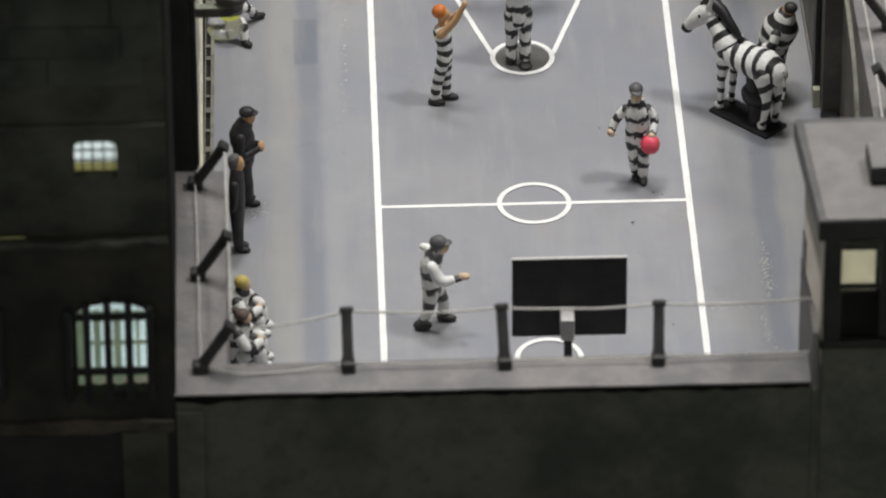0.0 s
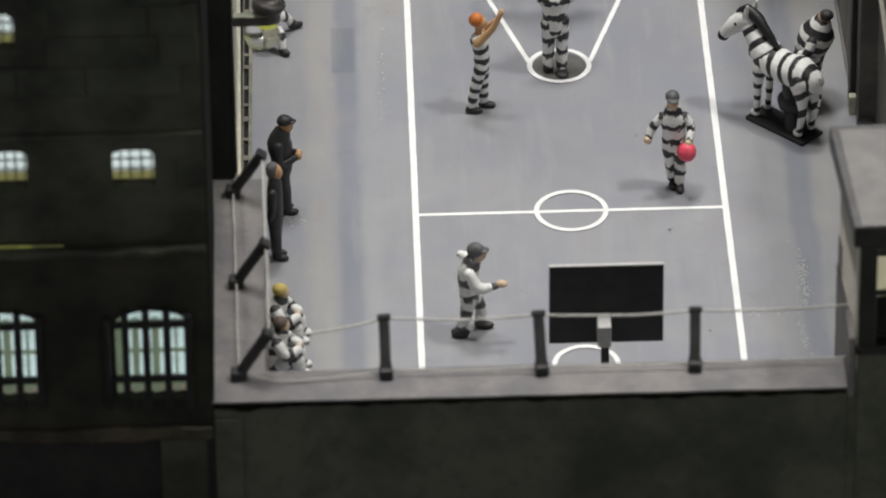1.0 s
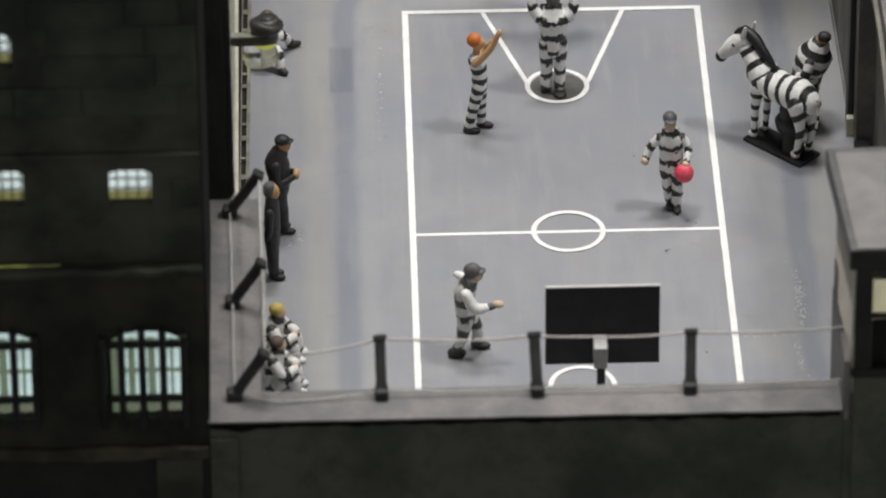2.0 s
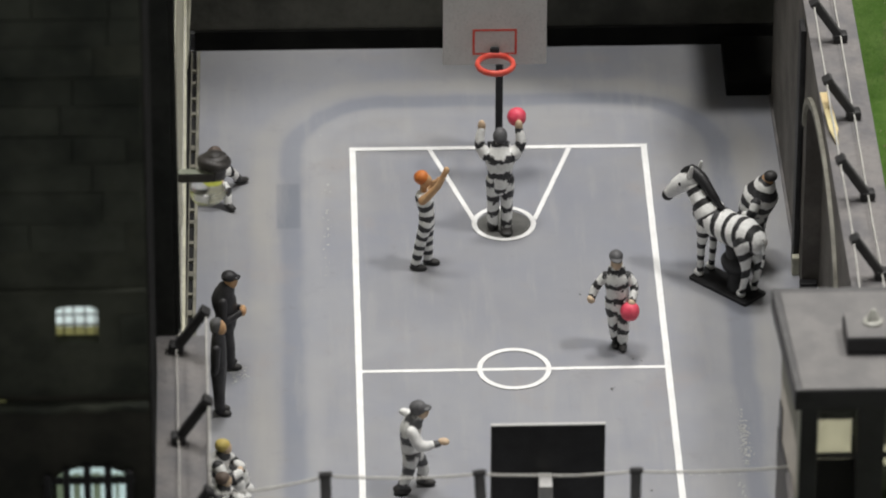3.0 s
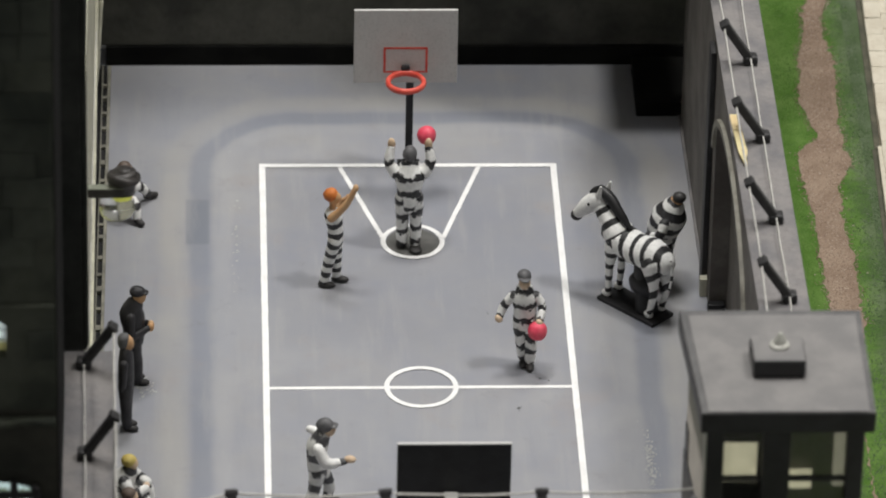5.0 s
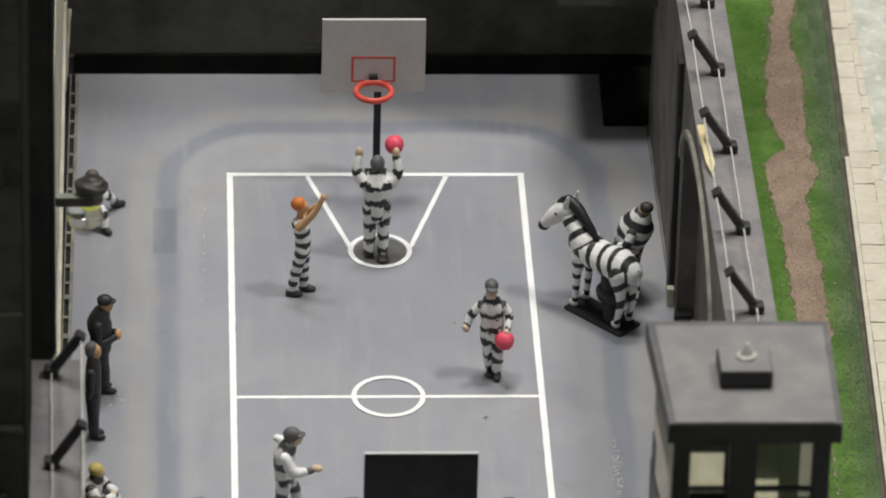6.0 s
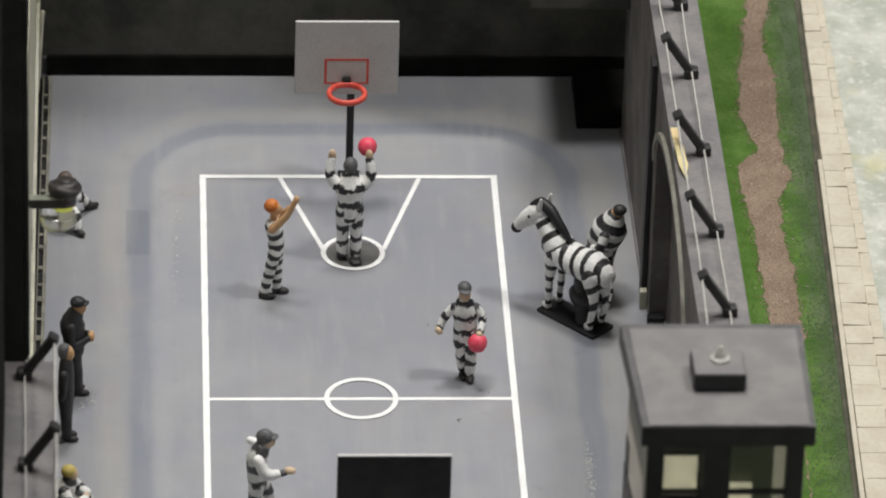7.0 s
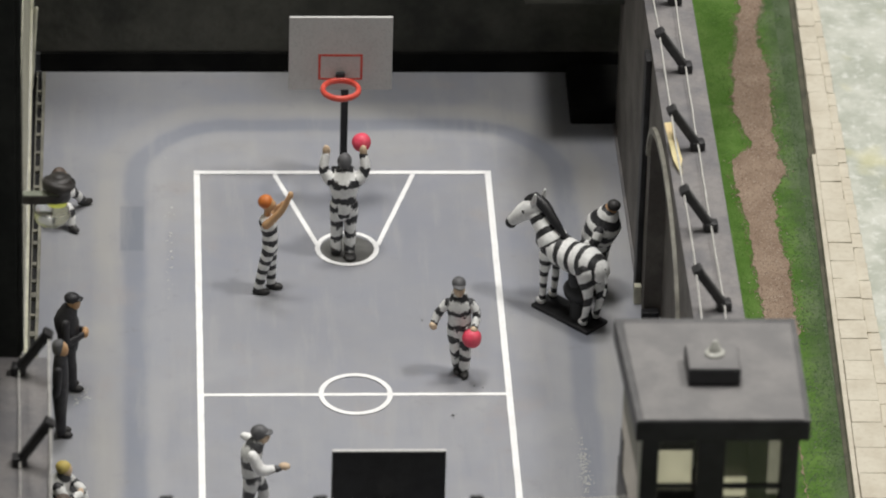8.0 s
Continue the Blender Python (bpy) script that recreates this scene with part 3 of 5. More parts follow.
# ---------------------------------------------------------------- hoops
def hoop(x, y, turn, off, side):
    """Local: the board faces -y; the pole stands behind it."""
    h = thing("basketball_hoop", x, y, 0, turn, "model basketball hoop, white board with red square and ring", "basketball hoop", "hoops of the court")
    bm = bmesh.new()
    box(bm, off - 0.065, off + 0.065, 0.30, 0.43, 0.0, 2.5, 0.012)
    part("pole", bm, BLACK, h, "black square pole")
    box_part("foot_plate", (off - 0.2, off + 0.2, 0.2, 0.55, 0.0, 0.04), BLACK, h)
    bm = bmesh.new()
    box(bm, -0.91, 0.91, -0.03, 0.03, 1.98, 3.46, 0.012)
    for v in bm.verts:
        v.co += Vector((noise.noise(v.co * 2) * 0.02, noise.noise(v.co * 2 + Vector((5, 5, 5))) * 0.01, 0))
    b = part("backboard", bm, BOARD, h, "cut white card backboard")
    bm = bmesh.new()
    box(bm, -0.905, 0.905, 0.034, 0.05, 1.99, 3.45, 0.004)
    part("board_back", bm, BLACK, b, "black painted back")
    bm = bmesh.new()
    for x0, x1, z0, z1 in ((-0.39, 0.39, 2.67, 2.71), (-0.39, 0.39, 2.19, 2.225), (-0.39, -0.35, 2.225, 2.67), (0.35, 0.39, 2.225, 2.67)):
        box(bm, x0, x1, -0.036, -0.031, z0, z1)
    part("target_square", bm, RED, b, "thin red painted square")
    bm = bmesh.new()
    box(bm, side - 0.11, side + 0.11, 0.051, 0.46, 2.16, 2.56, 0.03)
    part("bracket", bm, BRACKET, h, "grey bracket block")
    bm = bmesh.new()
    n, m = 40, 10
    rows = []
    for i in range(n):
        a = 2 * math.pi * i / n
        rows.append([bm.verts.new((math.cos(a) * (0.315 + 0.048 * math.cos(q)), -0.42 + math.sin(a) * (0.315 + 0.048 * math.cos(q)), 2.22 + 0.06 * math.sin(q))) for q in [2 * math.pi * k / m for k in range(m)]])
    for i in range(n):
        for k in range(m):
            bm.faces.new((rows[i][k], rows[(i + 1) % n][k], rows[(i + 1) % n][(k + 1) % m], rows[i][(k + 1) % m]))
    bmesh.ops.recalc_face_normals(bm, faces=bm.faces)
    part("ring", bm, RED, h, "glossy orange-red ring", smooth=True)
    bm = bmesh.new()
    box(bm, -0.08, 0.08, -0.12, -0.037, 2.19, 2.36, 0.03)
    part("ring_arm", bm, BLACK, h)
    return h


hoop(-0.11, 6.75, 0, 0.10, 0.10)
hoop(0.26, -6.75, 180, 0.035, 0.045)


# ---------------------------------------------------------------- posts and wire on the wall tops
def post_mesh():
    """Local: stands on its foot and leans towards +x."""
    p = thing("fence_post", 0, 0, -50, 0, "black leaning post for the wire on the wall top", "fence post", "posts along the yard walls")
    bm = bmesh.new()
    box(bm, -0.12, 0.12, -0.105, 0.105, 0.0, 0.17, 0.04)
    part("foot", bm, POST_PAINT, p)
    bm = bmesh.new()
    lean = Matrix.Translation((0.0, 0, 0.08)) @ Matrix.Rotation(radians(33.5), 4, "Y")
    box(bm, -0.07, 0.07, -0.085, 0.085, 0.0, 0.80, 0.03, lean)
    box(bm, -0.085, 0.085, -0.105, 0.105, 0.78, 0.88, 0.03, lean)
    for v in bm.verts:
        v.co += noise.noise_vector(v.co * 4) * 0.012
    part("arm", bm, POST_PAINT, p, smooth=False)
    return p


post = post_mesh()
TOP = H + 0.035
EAST = [(5.52, 7.0), (5.53, 4.56), (5.55, 2.30), (5.58, -0.19), (5.61, -2.70), (5.65, -5.07)]
WEST = [(-5.61, -6.91), (-5.57, -9.44), (-5.54, -11.92)]
SOUTH = [(-3.32, -11.96), (-0.97, -11.96), (1.34, -11.96)]
rng = random.Random(5)
for pts, turn in ((EAST, 180), (WEST, 0), (SOUTH, 90)):
    for x, y in pts:
        copy_thing(post, pose(x * U, y * U, TOP * U, 0, 0, turn + rng.uniform(-5, 5)))
for ob in (*post.children, post):
    bpy.data.objects.remove(ob)


def thread(name, pts, r, sag, label):
    """Thin wire strung from point to point."""
    bm = bmesh.new()
    path = []
    for a, b in zip(pts, pts[1:]):
        a, b = Vector(a), Vector(b)
        k = 8
        for i in range(k):
            s = i / k
            path.append(a.lerp(b, s) - Vector((0, 0, sag * 4 * s * (1 - s))) + noise.noise_vector((a.lerp(b, s)) * 1.3) * 0.015)
    path.append(Vector(pts[-1]))
    rings = []
    for i, c in enumerate(path):
        d = (path[min(i + 1, len(path) - 1)] - path[max(i - 1, 0)]).normalized()
        x = d.orthogonal().normalized()
        y = d.cross(x)
        x = (Vector((0, 0, 1)) - d * d.z).normalized()
        y = d.cross(x)
        rings.append([bm.verts.new(c + (x * math.cos(q) + y * math.sin(q)) * r) for q in (0.5, 2.1, 3.7, 5.3)])
    for p, q in zip(rings, rings[1:]):
        for k in range(4):
            bm.faces.new((p[k], p[(k + 1) % 4], q[(k + 1) % 4], q[k]))
    bmesh.ops.recalc_face_normals(bm, faces=bm.faces)
    return tagged(part(name, bm, WIRE, None, smooth=True), label, "wire", "wires along the yard walls")


ZT, ZB = TOP + 0.74, TOP + 0.12
thread("wire", [(x - 0.47, y, ZT) for x, y in EAST] + [(5.1, -10.2, ZT)], 0.017, 0.02, "thin pale wire strung between the post tips")
thread("wire", [(x, y, ZB + 0.02) for x, y in EAST] + [(5.6, -10.2, ZB)], 0.017, 0.02, "thin pale wire strung low between the posts")
thread("wire", [(x + 0.47, y, ZT) for x, y in WEST] + [(x, y + 0.47, ZT) for x, y in SOUTH] + [(3.75, -11.4, ZT)], 0.021, 0.05, "thin pale wire turning the corner between post tips")
thread("wire", [(-5.50, 3.0, ZB + 0.1), (-5.52, -2.0, ZB + 0.06), (-5.54, -6.4, ZB)] + [(x, y, ZB) for x, y in WEST] + [(-4.9, -12.1, TOP + 0.05)] + [(x, y, ZB) for x, y in SOUTH] + [(3.70, -11.9, ZB)], 0.014, 0.03, "thin pale wire lying low along the wall top")


# ---------------------------------------------------------------- watch tower in the corner
def watch_tower():
    w = thing("watch_tower", 4.95, -11.4, 0, 0, "dark square watchtower with a flat grey roof and lit windows", "watchtower")
    x0, x1, y0, y1 = -1.20, 1.16, -1.10, 1.10
    box_part("shaft", (x0, x1, y0, y1, 0.0, 5.6), FRONT_PAINT, w, "dark painted masonry shaft", 0.03)
    # yard side of the shaft painted paler, as if more light fell on it
    box_part("shaft_side", (x0 - 0.03, x0 - 0.003, y0 + 0.04, y1, 0.0, 5.6), CONCRETE_TOP, w, "grey sheet painted paler for the light on the shaft side", 0.0)
    for cx in (x0, x1 - 0.26):
        for cy in (y0, y1 - 0.22):
            box_part("corner_post", (cx, cx + 0.26, cy, cy + 0.22, 5.6, 7.66), BLACK, w, "", 0.02)
    # lit side of the black post, put into the colour of a pale sheet
    box_part("post_face", (x0 - 0.025, x0 - 0.003, y0 + 0.02, y0 + 0.20, 5.3, 7.66), LIT_POST_SIDE, w, "pale grey-green sheet painting the lit side of the corner post", 0.0)
    box_part("sill_band", (x0 - 0.03, x1 + 0.03, y0 - 0.03, y1 + 0.03, 5.603, 5.75), BLACK, w, "", 0.02)
    box_part("mullion", (-0.36, 0.06, y0 + 0.02, y0 + 0.16, 5.75, 7.66), BLACK, w, "", 0.015)
    box_part("mullion", (-0.10, 0.10, y1 - 0.16, y1 - 0.02, 5.75, 7.66), BLACK, w, "", 0.015)
    box_part("side_rail", (x1 - 0.10, x1 - 0.02, y0 + 0.22, y1 - 0.22, 6.62, 6.74), BLACK, w, "", 0.01)
    for a, b in ((x0 + 0.26, -0.36), (0.06, x1 - 0.26)):
        box_part("front_rail", (a, b, y0 + 0.05, y0 + 0.12, 6.62, 6.70), BLACK, w, "", 0.01)
        box_part("pane", (a, b, y0 + 0.075, y0 + 0.085, 5.75, 7.66), GLASS, w, "clear plastic pane", 0.0).visible_shadow = False
    box_part("pane", (x1 - 0.06, x1 - 0.05, y0 + 0.22, y1 - 0.22, 5.75, 7.66), GLASS, w, "clear plastic pane", 0.0).visible_shadow = False
    bm = bmesh.new()
    box(bm, x0 - 0.13, x1 + 0.13, y0 - 0.20, y1 + 0.40, 7.66, 8.0, 0.03)
    roof = part("roof", bm, BLACK, w, "black edged flat roof")
    box_part("roof_rim", (x0 - 0.12, x1 + 0.12, y0 - 0.19, y1 + 0.39, 8.003, 8.02), RIM, roof, "dark grey worn roof rim", 0.0)
    box_part("roof_deck", (x0 - 0.02, x1 + 0.03, y0 - 0.18, y1 + 0.24, 8.024, 8.04), DECK, roof, "grey painted roof deck", 0.0)
    box_part("roof_hatch", (-0.48, 0.30, -0.40, 0.32, 8.04, 8.33), BLACK, roof, "black hatch box", 0.05)
    box_part("hatch_lid", (-0.46, 0.28, -0.38, 0.30, 8.333, 8.35), DECK, roof, "grey hatch lid", 0.005)
    bm = bmesh.new()
    blob(bm, (0, 0, 0.03), (0.15, 0.15, 0.045))
    tube(bm, [(0, 0, 0.03, 0.11), (0, 0, 0.12, 0.085), (0, 0, 0.20, 0.045)], 14)
    bmesh.ops.transform(bm, verts=bm.verts, matrix=Matrix.Translation((-0.07, 0.02, 8.345)))
    part("beacon", bm, BEACON, roof, "small milky beacon", smooth=True)
    box_part("floor_board", (x0 + 0.27, x1 - 0.27, y0 + 0.17, y1 - 0.23, 5.752, 5.78), BLACK, w, "", 0.0)
    for px0, px1, pz0, pz1 in ((-0.97, -0.41, 6.48, 7.18), (0.07, 0.42, 6.36, 6.70), (0.73, 0.90, 6.40, 7.36)):
        box_part("lit_panel", (px0, px1, y0 + 0.25, y0 + 0.28, pz0, pz1), DIM_GLOW if px0 > 0.5 else WARM_GLOW, w, "warm lit panel inside the cabin", 0.01)
    box_part("cabin_panel", (0.0, x1 - 0.15, y0 + 0.42, y0 + 0.45, 5.79, 7.65), CABIN_BROWN, w, "dark brown panel inside the cabin", 0.0)
    box_part("cabin_strip", (0.44, 0.50, y0 + 0.36, y0 + 0.40, 5.79, 7.65), CABIN_BROWN, w, "", 0.0)
    # side panes glow a little, as the lamps barely reach this face
    box_part("side_window", (x0 - 0.014, x0 - 0.004, y0 + 0.24, y1 - 0.10, 6.75, 7.6), OLIVE, w, "dark olive upper side pane", 0.0)
    box_part("side_blind", (x0 - 0.014, x0 - 0.004, y0 + 0.24, y1 - 0.10, 5.77, 6.72), SIDE_BLIND, w, "beige lower side pane", 0.0)
    box_part("side_slot", (x0 - 0.030, x0 - 0.015, y1 - 0.42, y1 - 0.12, 5.80, 6.35), BLACK, w, "black slot in the side pane", 0.0)
    box_part("side_panel", (x1 - 0.13, x1 - 0.10, y0 + 0.23, y1 - 0.23, 5.78, 7.6), DARK_STONE, w, "", 0.0)
    box_part("back_panel", (x0 + 0.28, x1 - 0.28, y1 - 0.34, y1 - 0.24, 5.78, 7.6), DARK_STONE, w, "", 0.01)
    # the yard side splays outwards towards the back
    for ob in w.children_recursive:
        for v in ob.data.vertices:
            if v.co.x < 0:
                v.co.x += 0.12 * (v.co.x / U / 1.2) * U * (v.co.y / U - y0) / (y1 - y0)
    return w


watch_tower()


# ---------------------------------------------------------------- cell block beside the yard
def arch_outline(x0, x1, z0, z1, rise, n=10):
    pts = [(x0, z0), (x1, z0)]
    for i in range(n + 1):
        a = math.pi * i / n
        pts.append(((x0 + x1) / 2 + (x1 - x0) / 2 * math.cos(a), z1 - rise + rise * math.sin(a)))
    return pts


def facade_with_openings(x0, x1, z0, z1, y, depth, holes):
    """A front wall, cut in columns and rows round arched openings, with reveals."""
    bm = bmesh.new()
    back = []
    xs = sorted({x0, x1, *[h[0] for h in holes], *[h[1] for h in holes]})
    for a, b in zip(xs, xs[1:]):
        mid = (a + b) / 2
        col = sorted([h for h in holes if h[0] <= mid <= h[1]], key=lambda h: h[2])
        z = z0
        for h in col + [None]:
            top = h[2] if h else z1
            if col and (h is None or h is not col[0]) and z > z0:
                prev = col[col.index(h) - 1] if h else col[-1]
                pts = arch_outline(*prev)
                arcpts = [p for p in pts[2:] if a - 1e-6 <= p[0] <= b + 1e-6]
                ring = [(a, top), (b, top)] + arcpts
                vs = [bm.verts.new((px, y, pz)) for px, pz in ring]
                bm.faces.new(vs)
            else:
                bm.faces.new([bm.verts.new((px, y, pz)) for px, pz in ((a, z), (b, z), (b, top), (a, top))])
            z = h[3] if h else z1
    for h in holes:
        pts = arch_outline(*h)
        f = [bm.verts.new((px, y, pz)) for px, pz in pts]
        k = [bm.verts.new((px, y + depth, pz)) for px, pz in pts]
        for i in range(len(pts)):
            j = (i + 1) % len(pts)
            bm.faces.new((f[i], k[i], k[j], f[j]))
    bmesh.ops.remove_doubles(bm, verts=bm.verts, dist=0.0005)
    bmesh.ops.recalc_face_normals(bm, faces=bm.faces)
    return bm


block = thing("cell_block", -9.0, -12.5, 0, 0, "dark sooty cell block with lit barred arched windows", "cell block")
BIG = [(1.64, 2.72, 5.10, 6.70, 0.22), (-0.58, 0.50, 5.12, 6.72, 0.22)]
SMALL = [(1.71, 2.33, 8.91, 9.58, 0.10), (-0.10, 0.46, 8.93, 9.60, 0.10)]
HIGH = [(-0.16, 0.37, 11.33, 11.97, 0.14)]
holes = BIG + SMALL + HIGH
# columns must not overlap sideways, so each storey is a wall panel of its own
for z0, z1, hs in ((0.0, 8.0, BIG), (8.0, 10.6, SMALL), (10.6, 17.0, HIGH)):
    part("front_wall", facade_with_openings(-6.0, 3.07, z0, z1, 0.0, 0.30, hs), LOW_STONE if hs is BIG else DARK_STONE, block, "dark painted masonry front")
box_part("core", (-6.0, 3.07, 0.31, 5.0, 0.0, 17.0), DARK_STONE, block, "", 0.0)
bm = bmesh.new()
box(bm, -6.0, 3.06, -0.10, -0.003, 4.40, 4.62, 0.04)
bmesh.ops.subdivide_edges(bm, edges=[e for e in bm.edges if e.calc_length() > 4], cuts=60)
for v in bm.verts:
    v.co += Vector((0, 0.03, 0.05)) * noise.noise(v.co * 2.2)
part("base_ledge", bm, BROWN_STONE, block, "brownish crumbling ledge above the base")
box_part("base_pilaster", (2.26, 2.96, -0.09, -0.031, 0.0, 4.395), DARK_STONE, block, "mottled green-brown pilaster", 0.03)
# recess shade below the ledge, painted on as a near-black sheet
box_part("base_wall", (-6.0, 3.06, -0.03, -0.004, 0.0, 4.378), NEAR_BLACK, block, "near-black sheet painting the shaded recess below the ledge", 0.0)
# end face covered in black, its shade put into the colour
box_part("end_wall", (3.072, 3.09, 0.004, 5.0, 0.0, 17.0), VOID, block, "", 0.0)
bm = bmesh.new()
box(bm, -6.0, 3.05, -0.20, -0.003, 7.80, 7.90, 0.03)
bmesh.ops.subdivide_edges(bm, edges=[e for e in bm.edges if e.calc_length() > 4], cuts=70)
for v in bm.verts:
    if v.co.y < -0.05:
        v.co += Vector((0, 0.05, 0.03)) * noise.noise(v.co * 2.6)
part("cornice", bm, DARK_STONE, block, "thin projecting ledge")
box_part("cornice", (-6.0, 3.05, -0.07, -0.003, 9.80, 9.88), DARK_STONE, block, "thin projecting ledge", 0.02)
# large uneven blocks, a little proud of the front
rng = random.Random(31)
row = 0
z = 4.62
while z < 16.3:
    hgt = rng.uniform(0.42, 0.62)
    x = -3.2 + rng.uniform(0, 0.8)
    while x < 3.0:
        l = min(rng.uniform(0.7, 1.7), 3.05 - x)
        clash = any(x < h[1] + 0.12 and x + l > h[0] - 0.12 and z < h[3] + 0.12 and z + hgt > h[2] - 0.12 for h in holes) or any(z < q + 0.14 and z + hgt > q - 0.06 for q in (7.80, 9.80))
        if not clash and l > 0.3 and rng.random() < 0.9:
            bm = bmesh.new()
            box(bm, x + 0.006, x + l - 0.006, -rng.uniform(0.022, 0.042), -0.003, z + 0.006, z + hgt - 0.006, 0.016)
            for v in bm.verts:
                if v.co.y < -0.01:
                    v.co += Vector((0.03, 0.008, 0.03)) * noise.noise(v.co * 3.1)
            part("masonry_block", bm, LOW_STONE if z < 7.2 else DARK_BLOCK, block)
        x += l
    z += hgt
for hs in (BIG, SMALL, HIGH):
    big = hs is BIG
    for x0, x1, z0, z1, rise in hs:
        w = thing("window", (x0 + x1) / 2, 0, z0, 0)
        w.parent = block
        a, h = (x1 - x0) / 2, z1 - z0
        bm = bmesh.new()
        bm.faces.new([bm.verts.new((px, 0.26, pz)) for px, pz in arch_outline(-a, a, 0, h, rise)])
        part("pane", bm, PANE if big else BRIGHT_PANE, w, "glowing pale blue pane")
        if big:
            for x in (-0.66, -0.38, -0.07, 0.24, 0.55):
                box_part("bar", (x - 0.056, x + 0.056, -0.15, -0.045, -0.10, h + 0.12 - 0.4 * x * x), BLACK, w, "", 0.035)
            for z in (h - 0.24, 0.38):
                box_part("crossbar", (-a - 0.20, a + 0.10, -0.04, 0.05, z - 0.06, z + 0.06), BLACK, w, "", 0.04)
            for z0b, z1b in ((0.70, 0.76), (1.13, 1.29), (0.10, 0.20)):
                box_part("glazing_bar", (-a, a, 0.225, 0.257, z0b, z1b), SASH, w, "grey-green sash bar", 0.0)
            for x, half in ((-0.47, 0.10), (-0.24, 0.05), (0.06, 0.055), (0.365, 0.02)):
                box_part("glazing_bar", (x - half, x + half, 0.20, 0.224, 0.0, h - 0.26), SASH, w, "grey-green sash bar", 0.0)
            box_part("lower_pane", (-a, a, 0.232, 0.25, 0.0, 0.22), DIM_GLOW, w, "dim cream lower pane", 0.0)
        else:
            box_part("lower_pane", (-a, a, 0.245, 0.257, 0.0, 0.14), YELLOW_PANE, w, "yellowish glowing strip", 0.0)
            for s in (0.19, 0.43, 0.69, 0.93):
                x = -a + 2 * a * s
                box_part("bar", (x - 0.011, x + 0.011, 0.19, 0.22, 0.0, h - 0.01), BLACK, w, "", 0.0)
            for z in (0.28 * h, 0.54 * h, 0.77 * h):
                box_part("crossbar", (-a, a, 0.221, 0.243, z - 0.010, z + 0.010), BLACK, w, "", 0.0)
for x0, x1, lit in ((-3.0, -0.03, LEDGE_LEAK), (-0.03, 0.48, LEAK), (0.48, 0.95, FAINT_LEAK)):
    box_part("light_slot", (x0, x1 - 0.003, -0.05, -0.045, 7.925, 7.955), lit, block, "yellow-green light leaking above the ledge", 0.0)

# the taller wing that stands on the wall behind it
wing = thing("cell_block_wing", -7.4, -6.45, 0, 0, "tall dark wing of the cell block with pale trim", "building wing")
box_part("wing_wall", (-3.0, 1.78, 0.0, 17.0, 0.0, 16.0), WING_PAINT, wing, bevel=0.03)
box_part("string_course", (1.783, 1.852, 0.1, 16.74, 1.30, 1.72), TRIM, wing, "pale weathered beam", 0.015)
# thin pale sheet over the yard side, above the beam
box_part("cladding", (1.783, 1.80, 0.2, 16.74, 1.725, 7.4), TRIM, wing, "pale sheet along the yard side of the wing", 0.0)
box_part("quoin", (1.783, 1.865, 0.0, 0.16, 5.05, 16.0), WING_PAINT, wing, "", 0.015)
box_part("corner_post", (1.783, 1.865, 16.745, 16.9, 0.11, 9.0), TRIM, wing, "pale weathered corner post", 0.012)
box_part("plinth", (1.783, 2.00, 0.1, 16.9, 0.0, 0.10), NEAR_BLACK, wing, "", 0.0)
grate = []
grate.append(box_part("inner_rail", (1.842, 1.862, 0.1, 16.74, 0.103, 0.20), FRAME, wing, "grey weathered rail", 0.004))
grate.append(box_part("outer_rail", (1.945, 2.003, 0.1, 16.74, 0.103, 0.20), FRAME, wing, "grey weathered rail", 0.008))
rng = random.Random(8)
y = 0.35
while y < 16.5:
    wide = rng.uniform(0.06, 0.16)
    grate.append(box_part("rung", (1.864, 1.943, y, y + wide, 0.103, rng.uniform(0.15, 0.19)), FRAME, wing, "", 0.006))
    y += rng.uniform(0.40, 0.66)
for ob in grate:  # the grating runs a little out of line with the wing
    ob.location.x -= 0.069 * U
    ob.rotation_euler.z -= 0.0082
bm = bmesh.new()
tube(bm, [(1.80, 16.30, 0.10, 0.045), (1.90, 16.70, 1.55, 0.04)], 8, flat=0.6)
part("leaning_strut", bm, TRIM, wing, "pale leaning strut in the corner")


LAMP_CAP = painted("lamp_cap_paint", (0.028, 0.026, 0.025), (0.06, 0.055, 0.052), 0.4, 4.0, 20.0, 0.4)
LAMP_ARM = painted("lamp_arm_paint", (0.22, 0.24, 0.19), (0.33, 0.34, 0.28), 0.4, 4.0, 20.0, 0.4)
BULB_RING = glow("bulb_ring", (0.75, 0.78, 0.14), 0.55)
# wall lamp on the wing
lamp = thing("wall_lamp", -5.36, -3.0, 5.72, 0, "black wall lamp with a clear glass shade", "wall lamp")
bm = bmesh.new()
box(bm, -0.22, 0.38, -0.24, -0.06, 0.13, 0.29, 0.035)
arm_ob = part("arm", bm, LAMP_CAP, lamp, "black square arm")
# highlight on the arm's upper face, put into a paler grey-green
box_part("arm_top", (-0.22, 0.36, -0.225, -0.075, 0.292, 0.305), LAMP_ARM, arm_ob, "grey-green upper face, painted pale for the light on it", 0.004)
bm = bmesh.new()
tube(bm, [(0.36, 0, 0.12, 0.19), (0.36, 0, 0.32, 0.21), (0.36, 0, 0.36, 0.275), (0.36, 0, 0.42, 0.275), (0.37, 0.01, 0.45, 0.20), (0.37, 0.01, 0.49, 0.19), (0.37, 0.01, 0.51, 0.12), (0.37, 0.01, 0.54, 0.10)], 20, cap=False)
part("cap", bm, LAMP_CAP, lamp, "black ribbed cap")
bm = bmesh.new()
